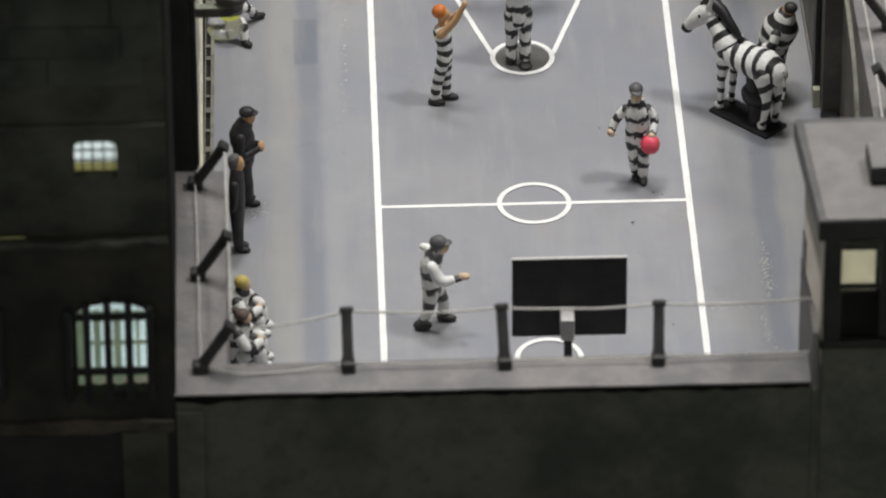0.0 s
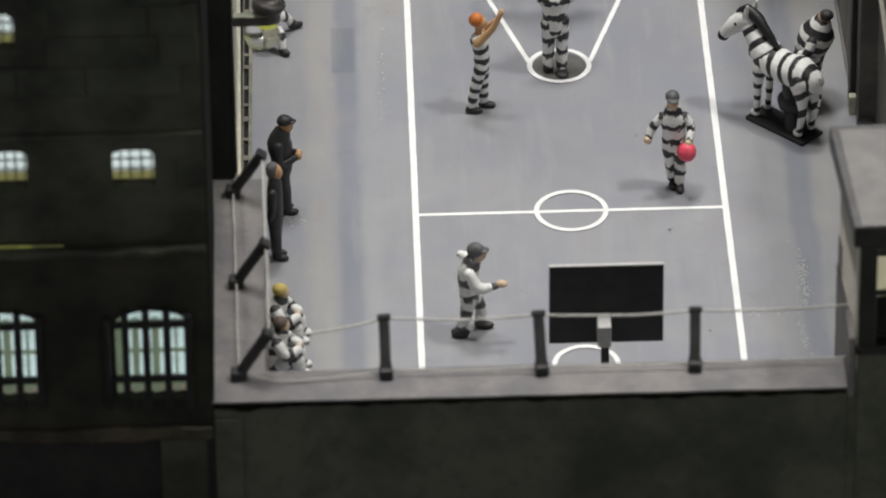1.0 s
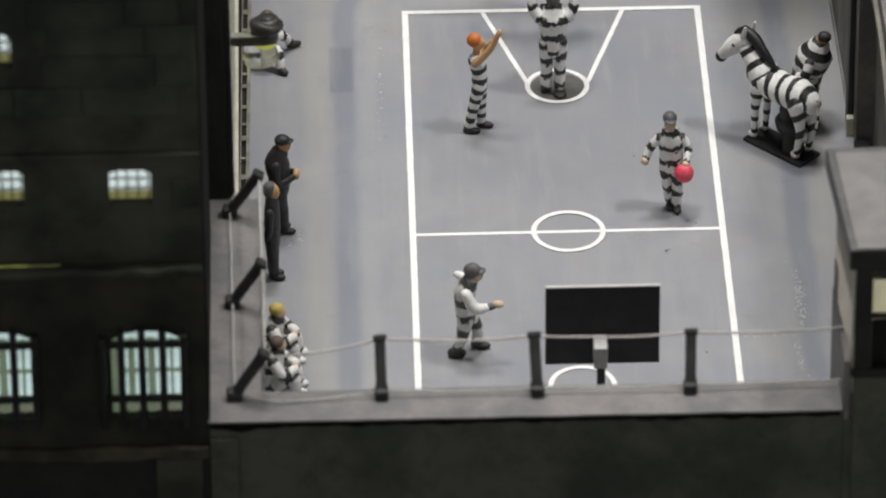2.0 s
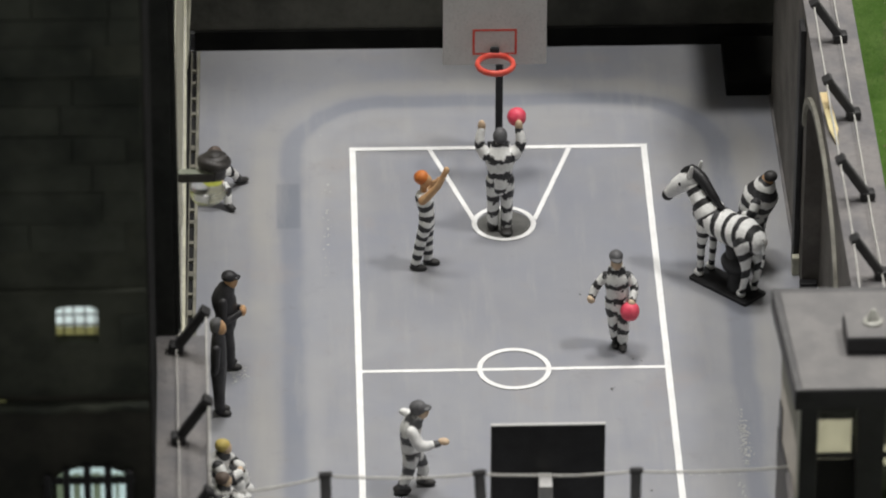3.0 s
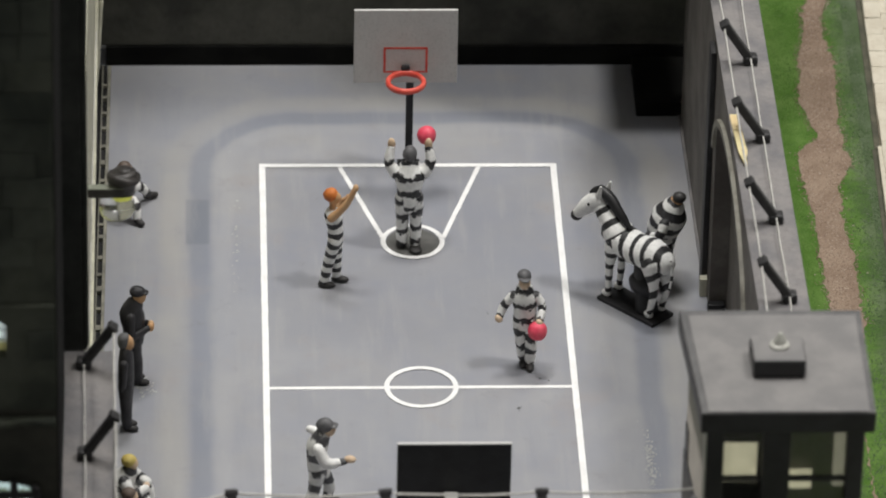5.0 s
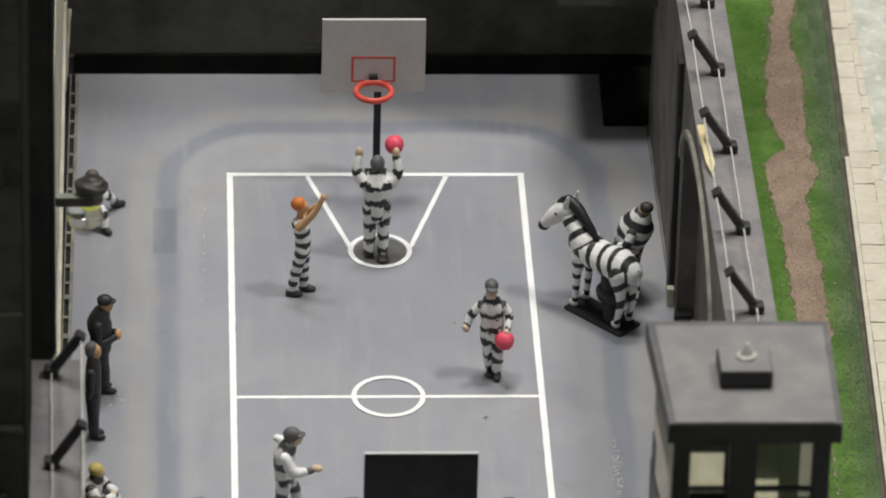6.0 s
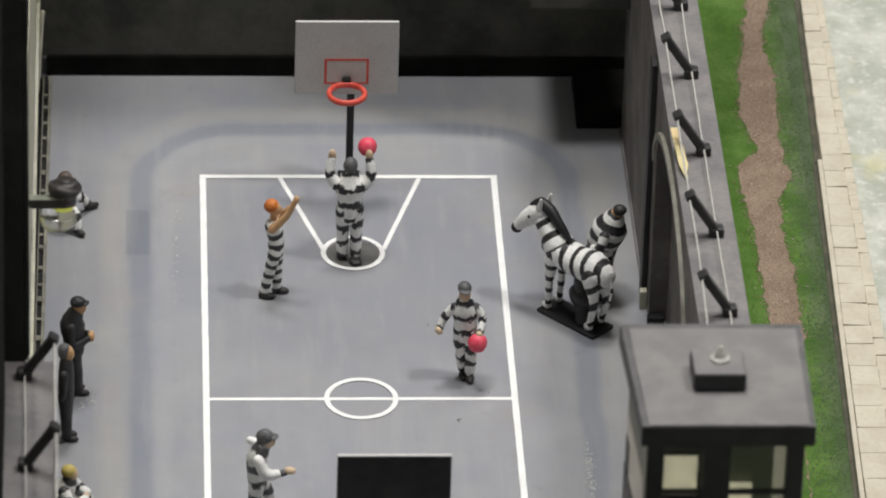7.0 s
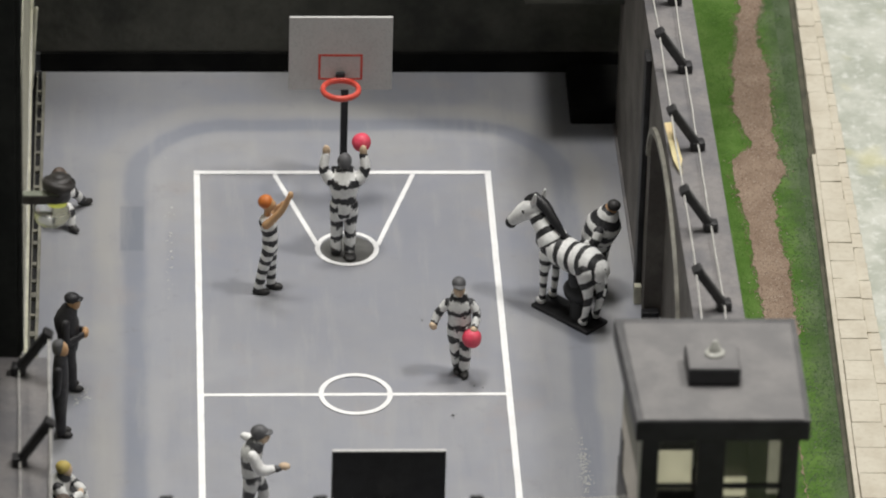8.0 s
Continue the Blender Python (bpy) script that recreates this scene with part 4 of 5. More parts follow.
tube(bm, [(0.32, -0.05, 0.08, 0.17), (0.29, -0.05, 0.00, 0.25), (0.26, -0.05, -0.10, 0.30), (0.25, -0.05, -0.20, 0.29), (0.25, -0.05, -0.27, 0.25)], 20, cap=False)
part("shade", bm, clear("lamp_glass", (0.94, 0.95, 0.91), 0.18), lamp, "clear glass shade", True)

bm = bmesh.new()
tube(bm, [(0.33, -0.05, 0.035, 0.155), (0.33, -0.05, 0.06, 0.155)], 20, cap=False)
part("glow_ring", bm, BULB_RING, lamp, "yellow glowing bulb ring", True)

# ---------------------------------------------------------------- grass, path, sea wall, water
tagged(box_part("lawn", (5.86, 8.17, -24, 30, -0.6, 0.0), GRASS, bevel=0.0), "green flock grass strip along the wall foot", "grass", kind="structure")
tagged(box_part("moss_bank", (8.17, 8.62, -24, 30, -0.6, -0.001), MOSS, bevel=0.0), "dull mossy strip beside the sea wall", "moss", kind="structure")
bm = bmesh.new()
rows = []


# where the trodden strip widens and narrows: along, inner edge, outer edge
BENDS = [(1.4, 7.18, 7.70), (3.3, 7.15, 7.72), (5.3, 7.12, 7.63), (6.3, 7.04, 7.65), (7.3, 6.98, 7.92), (8.2, 7.38, 7.80), (9.2, 7.17, 7.84), (10.6, 7.25, 7.90), (12.0, 7.44, 7.75), (13.3, 7.58, 7.99)]


def path_edges(y):
    k = min(max(y, BENDS[0][0]), BENDS[-1][0])
    i = max(j for j in range(len(BENDS) - 1) if BENDS[j][0] <= k)
    a, b = BENDS[i], BENDS[i + 1]
    f = (k - a[0]) / (b[0] - a[0])
    f = f * f * (3 - 2 * f)
    l, r = a[1] + (b[1] - a[1]) * f, a[2] + (b[2] - a[2]) * f
    if y < 1.4:
        l = r = (l + r) / 2
    ragged = [0.09 * noise.noise(Vector((y * 2.3, k, 0))) + 0.07 * noise.noise(Vector((y * 7.0, k, 0))) for k in (1, 5)]
    return l + ragged[0], r + ragged[1]


for i in range(420):
    y = -4 + 0.06 * i
    l, r = path_edges(y)
    rows.append((bm.verts.new((l, y, 0.012)), bm.verts.new((r, y, 0.012))))
for p, q in zip(rows, rows[1:]):
    bm.faces.new((p[0], p[1], q[1], q[0]))
tagged(part("path", bm, EARTH), "trodden brown earth path in the grass", "path", kind="structure")
tagged(sheet("water", 8.6, 24, -24, 30, -0.45, WATER, 2), "pale milky resin water with foam", "water", kind="structure")

rng = random.Random(21)


def tufts(name, x0, x1, count, mat, label, fade=None):
    verts, faces = [], []
    for _ in range(count):
        x, y = rng.uniform(x0, x1), rng.uniform(-9.5, 15.0)
        if fade and rng.random() < fade(x, y) or noise.noise(Vector((x * 1.3, y * 1.3, 4))) < rng.uniform(-0.7, 0.25):
            continue
        l, r = path_edges(y)
        if min(x - l, r - x) > rng.uniform(-0.16, 0.26):
            continue
        q, s, hgt = rng.uniform(0, 6.3), rng.uniform(0.008, 0.022), rng.uniform(0.004, 0.015)
        n = len(verts)
        for k in range(3):
            verts.append(((x + math.cos(q + 2.1 * k) * s) * U, (y + math.sin(q + 2.1 * k) * s) * U, 0.0))
        verts.append(((x + rng.uniform(-0.02, 0.02)) * U, (y + rng.uniform(-0.02, 0.02)) * U, hgt * U))
        faces.extend(((n, n + 1, n + 3), (n + 1, n + 2, n + 3), (n + 2, n, n + 3)))
    me = bpy.data.meshes.new(name)
    me.from_pydata(verts, [], faces)
    me.materials.append(mat)
    tagged(new(name, me), label, "grass", kind="stuff")


def bank(y):
    """Where the green flock begins to give way to moss."""
    return 7.75 - 1.3 * min(1.0, max(0.0, (3.5 - y) / 4))


tufts("grass", 5.87, 8.36, 46000, TUFT, "tufted green flock grass with bare edges", lambda x, y: max(0.0, (x - bank(y) + 0.25 * noise.noise(Vector((x, y, 0)) * 1.5)) / 0.5))
tufts("moss", 6.40, 8.36, 40000, MOSS_TUFT, "dull green mossy tufts by the sea wall", lambda x, y: 1 - max(0.0, (x - bank(y) + 0.25 * noise.noise(Vector((x, y, 0)) * 1.5)) / 0.5))
verts, faces = [], []
for _ in range(8000):
    y = rng.uniform(1.9, 15.0)
    l, r = path_edges(y)
    x = rng.uniform(l - 0.05, r + 0.05) + rng.gauss(0, 0.05)
    s = rng.uniform(0.006, 0.018)
    n = len(verts)
    q = rng.uniform(0, 6.3)
    for k in range(4):
        verts.append(((x + math.cos(q + 1.57 * k) * s * rng.uniform(0.7, 1.3)) * U, (y + math.sin(q + 1.57 * k) * s * rng.uniform(0.7, 1.3)) * U, 0.010 * U))
    verts.append((x * U, y * U, (0.012 + s * 0.9) * U))
    faces += [(n + k, n + (k + 1) % 4, n + 4) for k in range(4)]
me = bpy.data.meshes.new("gravel")
me.from_pydata(verts, [], faces)
me.materials.append(GRIT)
tagged(new("gravel", me), "fine brown grit strewn on the path", "gravel", kind="stuff")

# ---------------------------------------------------------------- sea wall stones
sea = thing("sea_wall", 8.30, 0, 0, -1.1, "pale sea wall of large cut stones beside the water", "sea wall", kind="structure")
rng = random.Random(3)


def sea_width(y):
    """The wall narrows along its length."""
    return 0.83 - 0.027 * y


bm = bmesh.new()
ring = [bm.verts.new((x, y, z)) for z in (-0.6, 0.035) for x, y in ((0.05, -24), (sea_width(-24) - 0.04, -24), (sea_width(22) - 0.04, 22), (0.05, 22))]
for f in ((3, 2, 1, 0), (4, 5, 6, 7), (0, 1, 5, 4), (1, 2, 6, 5), (2, 3, 7, 6), (3, 0, 4, 7)):
    bm.faces.new([ring[k] for k in f])
part("mortar_core", bm, JOINT, sea)


def stone_row(a, b, zt, step):
    """A course of blocks between two shares of the wall's width."""
    y = -14.0
    while y < 20:
        l = step * rng.uniform(0.86, 1.18) * (1.2 if y < 0 else 1.0)
        w = sea_width(y + l / 2)
        x0, x1 = a * w + rng.uniform(-0.003, 0.003), b * w + rng.uniform(-0.006, 0.006) - 0.006
        bm = bmesh.new()
        turn = Matrix.Translation(((x0 + x1) / 2, y + l / 2, 0)) @ Matrix.Rotation(radians(rng.uniform(-0.6, 0.6)), 4, "Z") @ Matrix.Rotation(radians(rng.uniform(-0.9, 0.9)), 4, "Y") @ Matrix.Translation((-(x0 + x1) / 2, -y - l / 2, 0))
        box(bm, x0, x1, y + 0.006, y + l - 0.006, -0.2, zt + rng.uniform(-0.008, 0.008), 0.018, turn)
        seed = Vector((rng.uniform(0, 50), 0, 0))
        for v in bm.verts:
            v.co += noise.noise_vector(v.co * 5 + seed) * 0.014
        part("stone", bm, STONE, sea)
        y += l


stone_row(0.10, 0.72, 0.12, 0.62)
stone_row(0.72, 1.0, 0.06, 0.50)
kerb = box_part("kerb", (-0.01, 0.075, -24, 7.6, -0.3, 0.10), STONE, bevel=0.01)
place(kerb, 8.30, 0, 0, -1.1)
tagged(kerb, "thin pale stone kerb beside the grass", "kerb", kind="structure")
# brown-dark strips paint the shadow line along the sea wall's inner edge
bm = bmesh.new()
box(bm, -0.06, 0.06, 7.62, 20, -0.3, 0.02, 0.01)
box(bm, -0.10, -0.014, -24, 7.62, -0.3, 0.014, 0.01)
shadow_strip = part("gutter", bm, SHADOW_LINE)
place(shadow_strip, 8.30, 0, 0, -1.1)
tagged(shadow_strip, "dark strip painting the shadow line between moss and sea wall", "gutter", kind="structure")


# ---------------------------------------------------------------- figurines
def figure(name, label, x, y, turn, cloth, parts, size=1.0, group="figurines in the yard", tilt=0.0):
    """parts(bm) adds limbs; materials: 0 cloth, 1 skin, 2 hair or cap, 3 shoes, 4 white."""
    bm = bmesh.new()
    parts(bm)
    for v in bm.verts:
        v.co.x += tilt * v.co.z
    bm.transform(Matrix.Scale(size, 4))
    ob = part(name, bm, cloth)
    place(ob, x, y, 0, turn)
    return tagged(ob, label, "figurine", group)


def standing(bm, lean=0.0, stance=0.16, step=0.0, torso=0.27, head=True, hat=True):
    """Local: faces -y. Two legs, trunk and head of a standing figure about 2 cm high."""
    for s in (-1, 1):
        tube(bm, [(s * stance, s * step, 0.12, 0.105), (s * 0.15, s * step * 0.6, 0.55, 0.125), (s * 0.13, 0, 0.98, 0.155)], 12, 0, 0.05)
        blob(bm, (s * stance, s * step - 0.08, 0.055), (0.09, 0.17, 0.065), 3)
    tube(bm, [(0, 0, 0.92, 0.22), (lean * 0.5, 0, 1.15, 0.23), (lean, 0, 1.42, torso), (lean, 0, 1.58, 0.20)], 16, 0, 0.0, 0.72)
    if head:
        tube(bm, [(lean, 0, 1.60, 0.08), (lean, 0, 1.72, 0.085)], 10, 1)
        blob(bm, (lean, -0.02, 1.82), (0.125, 0.15, 0.165), 1)
        blob(bm, (lean, 0.035, 1.90), (0.135, 0.145, 0.11), 2)
        if hat:
            blob(bm, (lean, -0.10, 1.91), (0.11, 0.11, 0.025), 2)


def arm(bm, pts, hand=True, mat=0, skin=1, u0=0.21):
    tube(bm, [(*p, r) for p, r in zip(pts, (0.092, 0.082, 0.066))], 10, mat, u0)
    if hand:
        blob(bm, pts[2], (0.075, 0.075, 0.085), skin)


def dribbler(bm):
    for s, st in ((-1, 0.07), (1, -0.05)):
        tube(bm, [(s * 0.06, st, 0.12, 0.095), (s * 0.09, st * 0.5 - 0.03, 0.52, 0.115), (s * 0.10, 0, 0.95, 0.145)], 12, 0, 0.05 + 0.05 * s)
        blob(bm, (s * 0.06, st - 0.07, 0.055), (0.085, 0.16, 0.06), 3)
    tube(bm, [(0, 0, 0.90, 0.205), (0, 0, 1.12, 0.215), (0, 0, 1.42, 0.24), (0, 0, 1.56, 0.17)], 16, 0, 0.13, 0.72)
    tube(bm, [(0, -0.02, 1.60, 0.075), (0, -0.03, 1.70, 0.08)], 10, 1)
    blob(bm, (0, -0.06, 1.78), (0.115, 0.13, 0.15), 1)
    blob(bm, (0, -0.01, 1.86), (0.135, 0.145, 0.11), 2)
    blob(bm, (0, -0.13, 1.86), (0.115, 0.10, 0.03), 2)
    arm(bm, [(-0.21, 0, 1.45), (-0.39, 0.0, 1.24), (-0.50, -0.10, 1.04)], u0=0.11)
    arm(bm, [(0.21, 0, 1.45), (0.32, -0.05, 1.24), (0.25, -0.24, 1.04)], u0=0.11)


figure("prisoner_figurine", "striped prisoner figurine in a cap dribbling a red ball", 1.82, 0.68, 0, [STRIPES, SKIN, CAP, SHOE], dribbler, 0.98, tilt=-0.05).scale = (0.93, 1, 1)


def shooter(bm):
    for s in (-1, 1):
        tube(bm, [(s * 0.12, -0.02 * s, 0.12, 0.10), (s * 0.125, 0, 0.55, 0.115), (s * 0.12, 0, 0.98, 0.15)], 12, 0, 0.05 + 0.04 * s)
        blob(bm, (s * 0.13, -0.02 * s - 0.07, 0.06), (0.10, 0.17, 0.075), 3)
    blob(bm, (-0.13, 0.13, 0.05), (0.12, 0.14, 0.05), 3)
    tube(bm, [(0, 0, 0.92, 0.235), (0, 0, 1.15, 0.225), (0, -0.02, 1.42, 0.29), (0, -0.03, 1.56, 0.20)], 16, 0, 0.0, 0.72)
    tube(bm, [(0, -0.05, 1.60, 0.08), (0, -0.07, 1.70, 0.08)], 10, 1)
    blob(bm, (0, -0.10, 1.76), (0.12, 0.14, 0.15), 1)
    blob(bm, (0, -0.06, 1.81), (0.14, 0.15, 0.14), 2)
    for s in (-1, 1):
        tube(bm, [(s * 0.27, -0.02, 1.48, 0.115), (s * 0.38, -0.05, 1.66, 0.10), (s * 0.345, -0.10, 1.90, 0.075)], 10, 0, 0.1)
        blob(bm, (s * 0.34, -0.11, 1.97), (0.075, 0.06, 0.115), 1)


figure("prisoner_figurine", "striped prisoner figurine throwing a ball with raised arms", -0.09, 4.41, 180, [STRIPES, SKIN, CAP, SHOE], shooter, 1.05).scale = (0.9, 0.95, 1)


def ginger(bm):
    for s in (-1, 1):
        tube(bm, [(s * 0.10, -0.10 * s + 0.06, 0.1, 0.08), (s * 0.08, -0.05 * s + 0.02, 0.5, 0.095), (s * 0.07, -0.03, 0.95, 0.125)], 12, 0, 0.05)
        blob(bm, (s * 0.11, -0.10 * s + 0.0, 0.05), (0.075, 0.16, 0.06), 3)
    tube(bm, [(0, -0.03, 0.92, 0.165), (0, -0.02, 1.2, 0.155), (0, 0.02, 1.40, 0.175)], 14, 0, 0.0, 0.85)
    blob(bm, (0, 0.03, 1.46), (0.175, 0.13, 0.10), 4)
    tube(bm, [(0, 0.03, 1.53, 0.065), (0, 0.02, 1.68, 0.065)], 10, 1)
    blob(bm, (0, 0.0, 1.78), (0.10, 0.12, 0.13), 1)
    blob(bm, (0, 0.06, 1.83), (0.125, 0.14, 0.125), 2)
    for s, pts in ((-1, [(-0.17, 0.02, 1.46), (-0.20, -0.22, 1.76), (-0.17, -0.40, 2.12)]), (1, [(0.18, 0.03, 1.44), (0.24, -0.08, 1.54), (0.15, -0.22, 1.70)])):
        tube(bm, [(*p, r) for p, r in zip(pts, (0.075, 0.062, 0.045))], 10, 1)
        blob(bm, pts[2], (0.05, 0.05, 0.07), 1)


figure("prisoner_figurine", "bare-armed ginger prisoner figurine in striped trousers, arms raised", -1.43, 3.24, 80, [FINE_STRIPES, TAN, GINGER, SHOE, WHITE_CLOTH], ginger)


def runner(bm):
    tube(bm, [(0.15, -0.14, 0.12, 0.085), (0.13, -0.17, 0.38, 0.10), (0.09, -0.03, 0.74, 0.14)], 12, 0, 0.05)
    blob(bm, (0.15, -0.22, 0.06), (0.08, 0.17, 0.06), 3)
    tube(bm, [(-0.14, 0.15, 0.14, 0.085), (-0.12, 0.05, 0.40, 0.10), (-0.09, 0.0, 0.74, 0.14)], 12, 0, 0.1)
    blob(bm, (-0.14, 0.14, 0.085), (0.10, 0.16, 0.085), 3)
    tube(bm, [(0, 0.0, 0.72, 0.19), (0, 0.03, 0.95, 0.20), (0, 0.01, 1.25, 0.225), (0, -0.05, 1.40, 0.17)], 16, 0, 0.0, 0.80)
    tube(bm, [(0, -0.10, 1.42, 0.065), (0, -0.13, 1.50, 0.075)], 10, 1)
    blob(bm, (0, -0.16, 1.57), (0.105, 0.125, 0.145), 1)
    blob(bm, (0, -0.11, 1.63), (0.13, 0.155, 0.135), 2)
    blob(bm, (0, -0.24, 1.65), (0.10, 0.09, 0.03), 2)
    tube(bm, [(-0.22, -0.03, 1.30, 0.095), (-0.28, -0.17, 1.07, 0.105), (-0.23, -0.36, 1.07, 0.075)], 10, 4)
    tube(bm, [(-0.23, -0.36, 1.07, 0.064), (-0.20, -0.47, 1.09, 0.058)], 10, 0, 0.02)
    blob(bm, (-0.18, -0.55, 1.12), (0.07, 0.10, 0.065), 1)
    tube(bm, [(0.21, 0.0, 1.32, 0.085), (0.27, 0.10, 1.32, 0.08), (0.26, 0.17, 1.36, 0.065)], 10, 4)


figure("prisoner_figurine", "striped prisoner figurine running with one arm held out", -1.83, -3.53, 82, [RUN_STRIPES, SKIN, CAP, SHOE, WHITE_CLOTH], runner)


def guard(bm):
    """Heavy, round-shouldered, head bent over the folded hands."""
    for k in (-1, 1):
        tube(bm, [(k * 0.11, k * 0.06, 0.12, 0.115), (k * 0.13, k * 0.03, 0.55, 0.135), (k * 0.12, 0.02, 0.98, 0.17)], 12, 0, 0.05)
        blob(bm, (k * 0.11, k * 0.06 - 0.08, 0.055), (0.09, 0.18, 0.065), 3)
    tube(bm, [(0, 0.02, 0.92, 0.23), (0, 0.02, 1.15, 0.245), (0, 0.06, 1.42, 0.275), (0, 0.02, 1.58, 0.20)], 16, 0, 0.0, 0.95)
    tube(bm, [(0, -0.02, 1.60, 0.09), (0, -0.06, 1.72, 0.09)], 10, 1)
    blob(bm, (0, -0.10, 1.80), (0.12, 0.14, 0.155), 1)
    blob(bm, (0, -0.06, 1.88), (0.15, 0.17, 0.10), 2)
    blob(bm, (0, -0.21, 1.87), (0.11, 0.09, 0.028), 2)
    for k in (-1, 1):
        arm(bm, [(k * 0.25, 0.05, 1.46), (k * 0.31, 0.02, 1.13), (k * 0.05, -0.33, 1.18)])


figure("guard_figurine", "black-uniformed guard figurine with folded hands and cap", -4.86, 0.22, 85, [UNIFORM, TAN, UNIFORM, SHOE], guard, 0.95).scale = (0.86, 0.86, 1.02)


def guard_b(bm):
    standing(bm, 0.0, 0.09, 0.03, 0.22, hat=False)
    blob(bm, (0, 0.03, 1.84), (0.145, 0.15, 0.165), 2)
    for s in (-1, 1):
        arm(bm, [(s * 0.24, 0, 1.48), (s * 0.28, 0.02, 1.16), (s * 0.20, 0.05, 0.9)], hand=False)


figure("guard_figurine", "black-uniformed guard figurine in a grey cap by the wall", -5.0, -1.18, 80, [UNIFORM, TAN, CAP, SHOE], guard_b, 0.94).scale = (0.86, 0.86, 1.0)


def seated(bm):
    """Hunched over drawn-up knees, arms wrapped round them."""
    tube(bm, [(0, 0.10, 0.16, 0.27), (0, 0.10, 0.42, 0.26), (0, 0.03, 0.70, 0.28), (0, -0.05, 0.86, 0.21)], 16, 0, 0.0, 0.85)
    for s in (-1, 1):
        tube(bm, [(s * 0.13, 0.0, 0.18, 0.18), (s * 0.17, -0.34, 0.44, 0.165), (s * 0.16, -0.46, 0.10, 0.12)], 12, 0, 0.1)
        blob(bm, (s * 0.16, -0.52, 0.065), (0.10, 0.16, 0.075), 3)
        tube(bm, [(s * 0.25, -0.02, 0.80, 0.125), (s * 0.34, -0.20, 0.56, 0.115), (s * 0.12, -0.42, 0.58, 0.09)], 12, 0, 0.17)
    blob(bm, (0, -0.42, 0.58), (0.09, 0.07, 0.07), 1)
    tube(bm, [(0, -0.06, 0.88, 0.085), (0, -0.09, 0.98, 0.085)], 10, 1)
    blob(bm, (0, -0.13, 1.08), (0.12, 0.13, 0.145), 1)
    blob(bm, (0, -0.07, 1.14), (0.145, 0.16, 0.14), 2)


figure("prisoner_figurine", "seated blond prisoner figurine in broad stripes by the wall", -5.0, -3.52, 80, [WIDE_STRIPES, SKIN, BLOND, WHITE_CLOTH], seated, 0.82)
figure("prisoner_figurine", "seated brown-haired prisoner figurine in broad stripes by the wall", -5.0, -4.48, 85, [WIDE_STRIPES, SKIN, BROWN, WHITE_CLOTH], seated, 0.82)


def lounging(bm):
    """Sits against the wall, faces +x, both legs stretched out and apart."""
    tube(bm, [(0, 0.05, 0.15, 0.20), (0.02, 0.05, 0.45, 0.20), (0.08, 0.03, 0.72, 0.17)], 14, 0, 0.0, 0.85)
    blob(bm, (0.19, 0.02, 0.92), (0.12, 0.11, 0.14), 1)
    blob(bm, (0.16, 0.02, 0.97), (0.13, 0.13, 0.12), 2)
    tube(bm, [(0.02, 0.12, 0.17, 0.13), (0.33, 0.34, 0.40, 0.105), (0.56, 0.50, 0.13, 0.075)], 12, 0, 0.05)
    tube(bm, [(0.54, 0.49, 0.10, 0.065), (0.70, 0.57, 0.07, 0.05)], 10, 3)
    tube(bm, [(0.02, -0.03, 0.17, 0.13), (0.31, -0.16, 0.38, 0.105), (0.38, -0.30, 0.12, 0.075)], 12, 0, 0.12)
    tube(bm, [(0.38, -0.31, 0.09, 0.065), (0.46, -0.38, 0.06, 0.055)], 10, 3)
    arm(bm, [(0.0, 0.20, 0.70), (0.14, 0.30, 0.48), (0.28, 0.30, 0.46)])
    arm(bm, [(0.0, -0.12, 0.70), (0.12, -0.22, 0.46), (0.24, -0.16, 0.46)])


figure("prisoner_figurine", "seated prisoner figurine under the wall lamp, legs stretched out", -5.22, 5.50, 0, [STRIPES, SKIN, BROWN, SHOE], lounging)


def ball(x, y, z):
    bm = bmesh.new()
    blob(bm, (0, 0, 0), (0.17, 0.17, 0.17), 0, segs=20)
    ob = part("basketball", bm, BALL)
    place(ob, x, y, z)
    tagged(ob, "small glossy pinkish red ball in a figurine's hand", "ball", "balls")


ball(1.97, 0.42, 0.87)
ball(0.20, 4.68, 2.15)


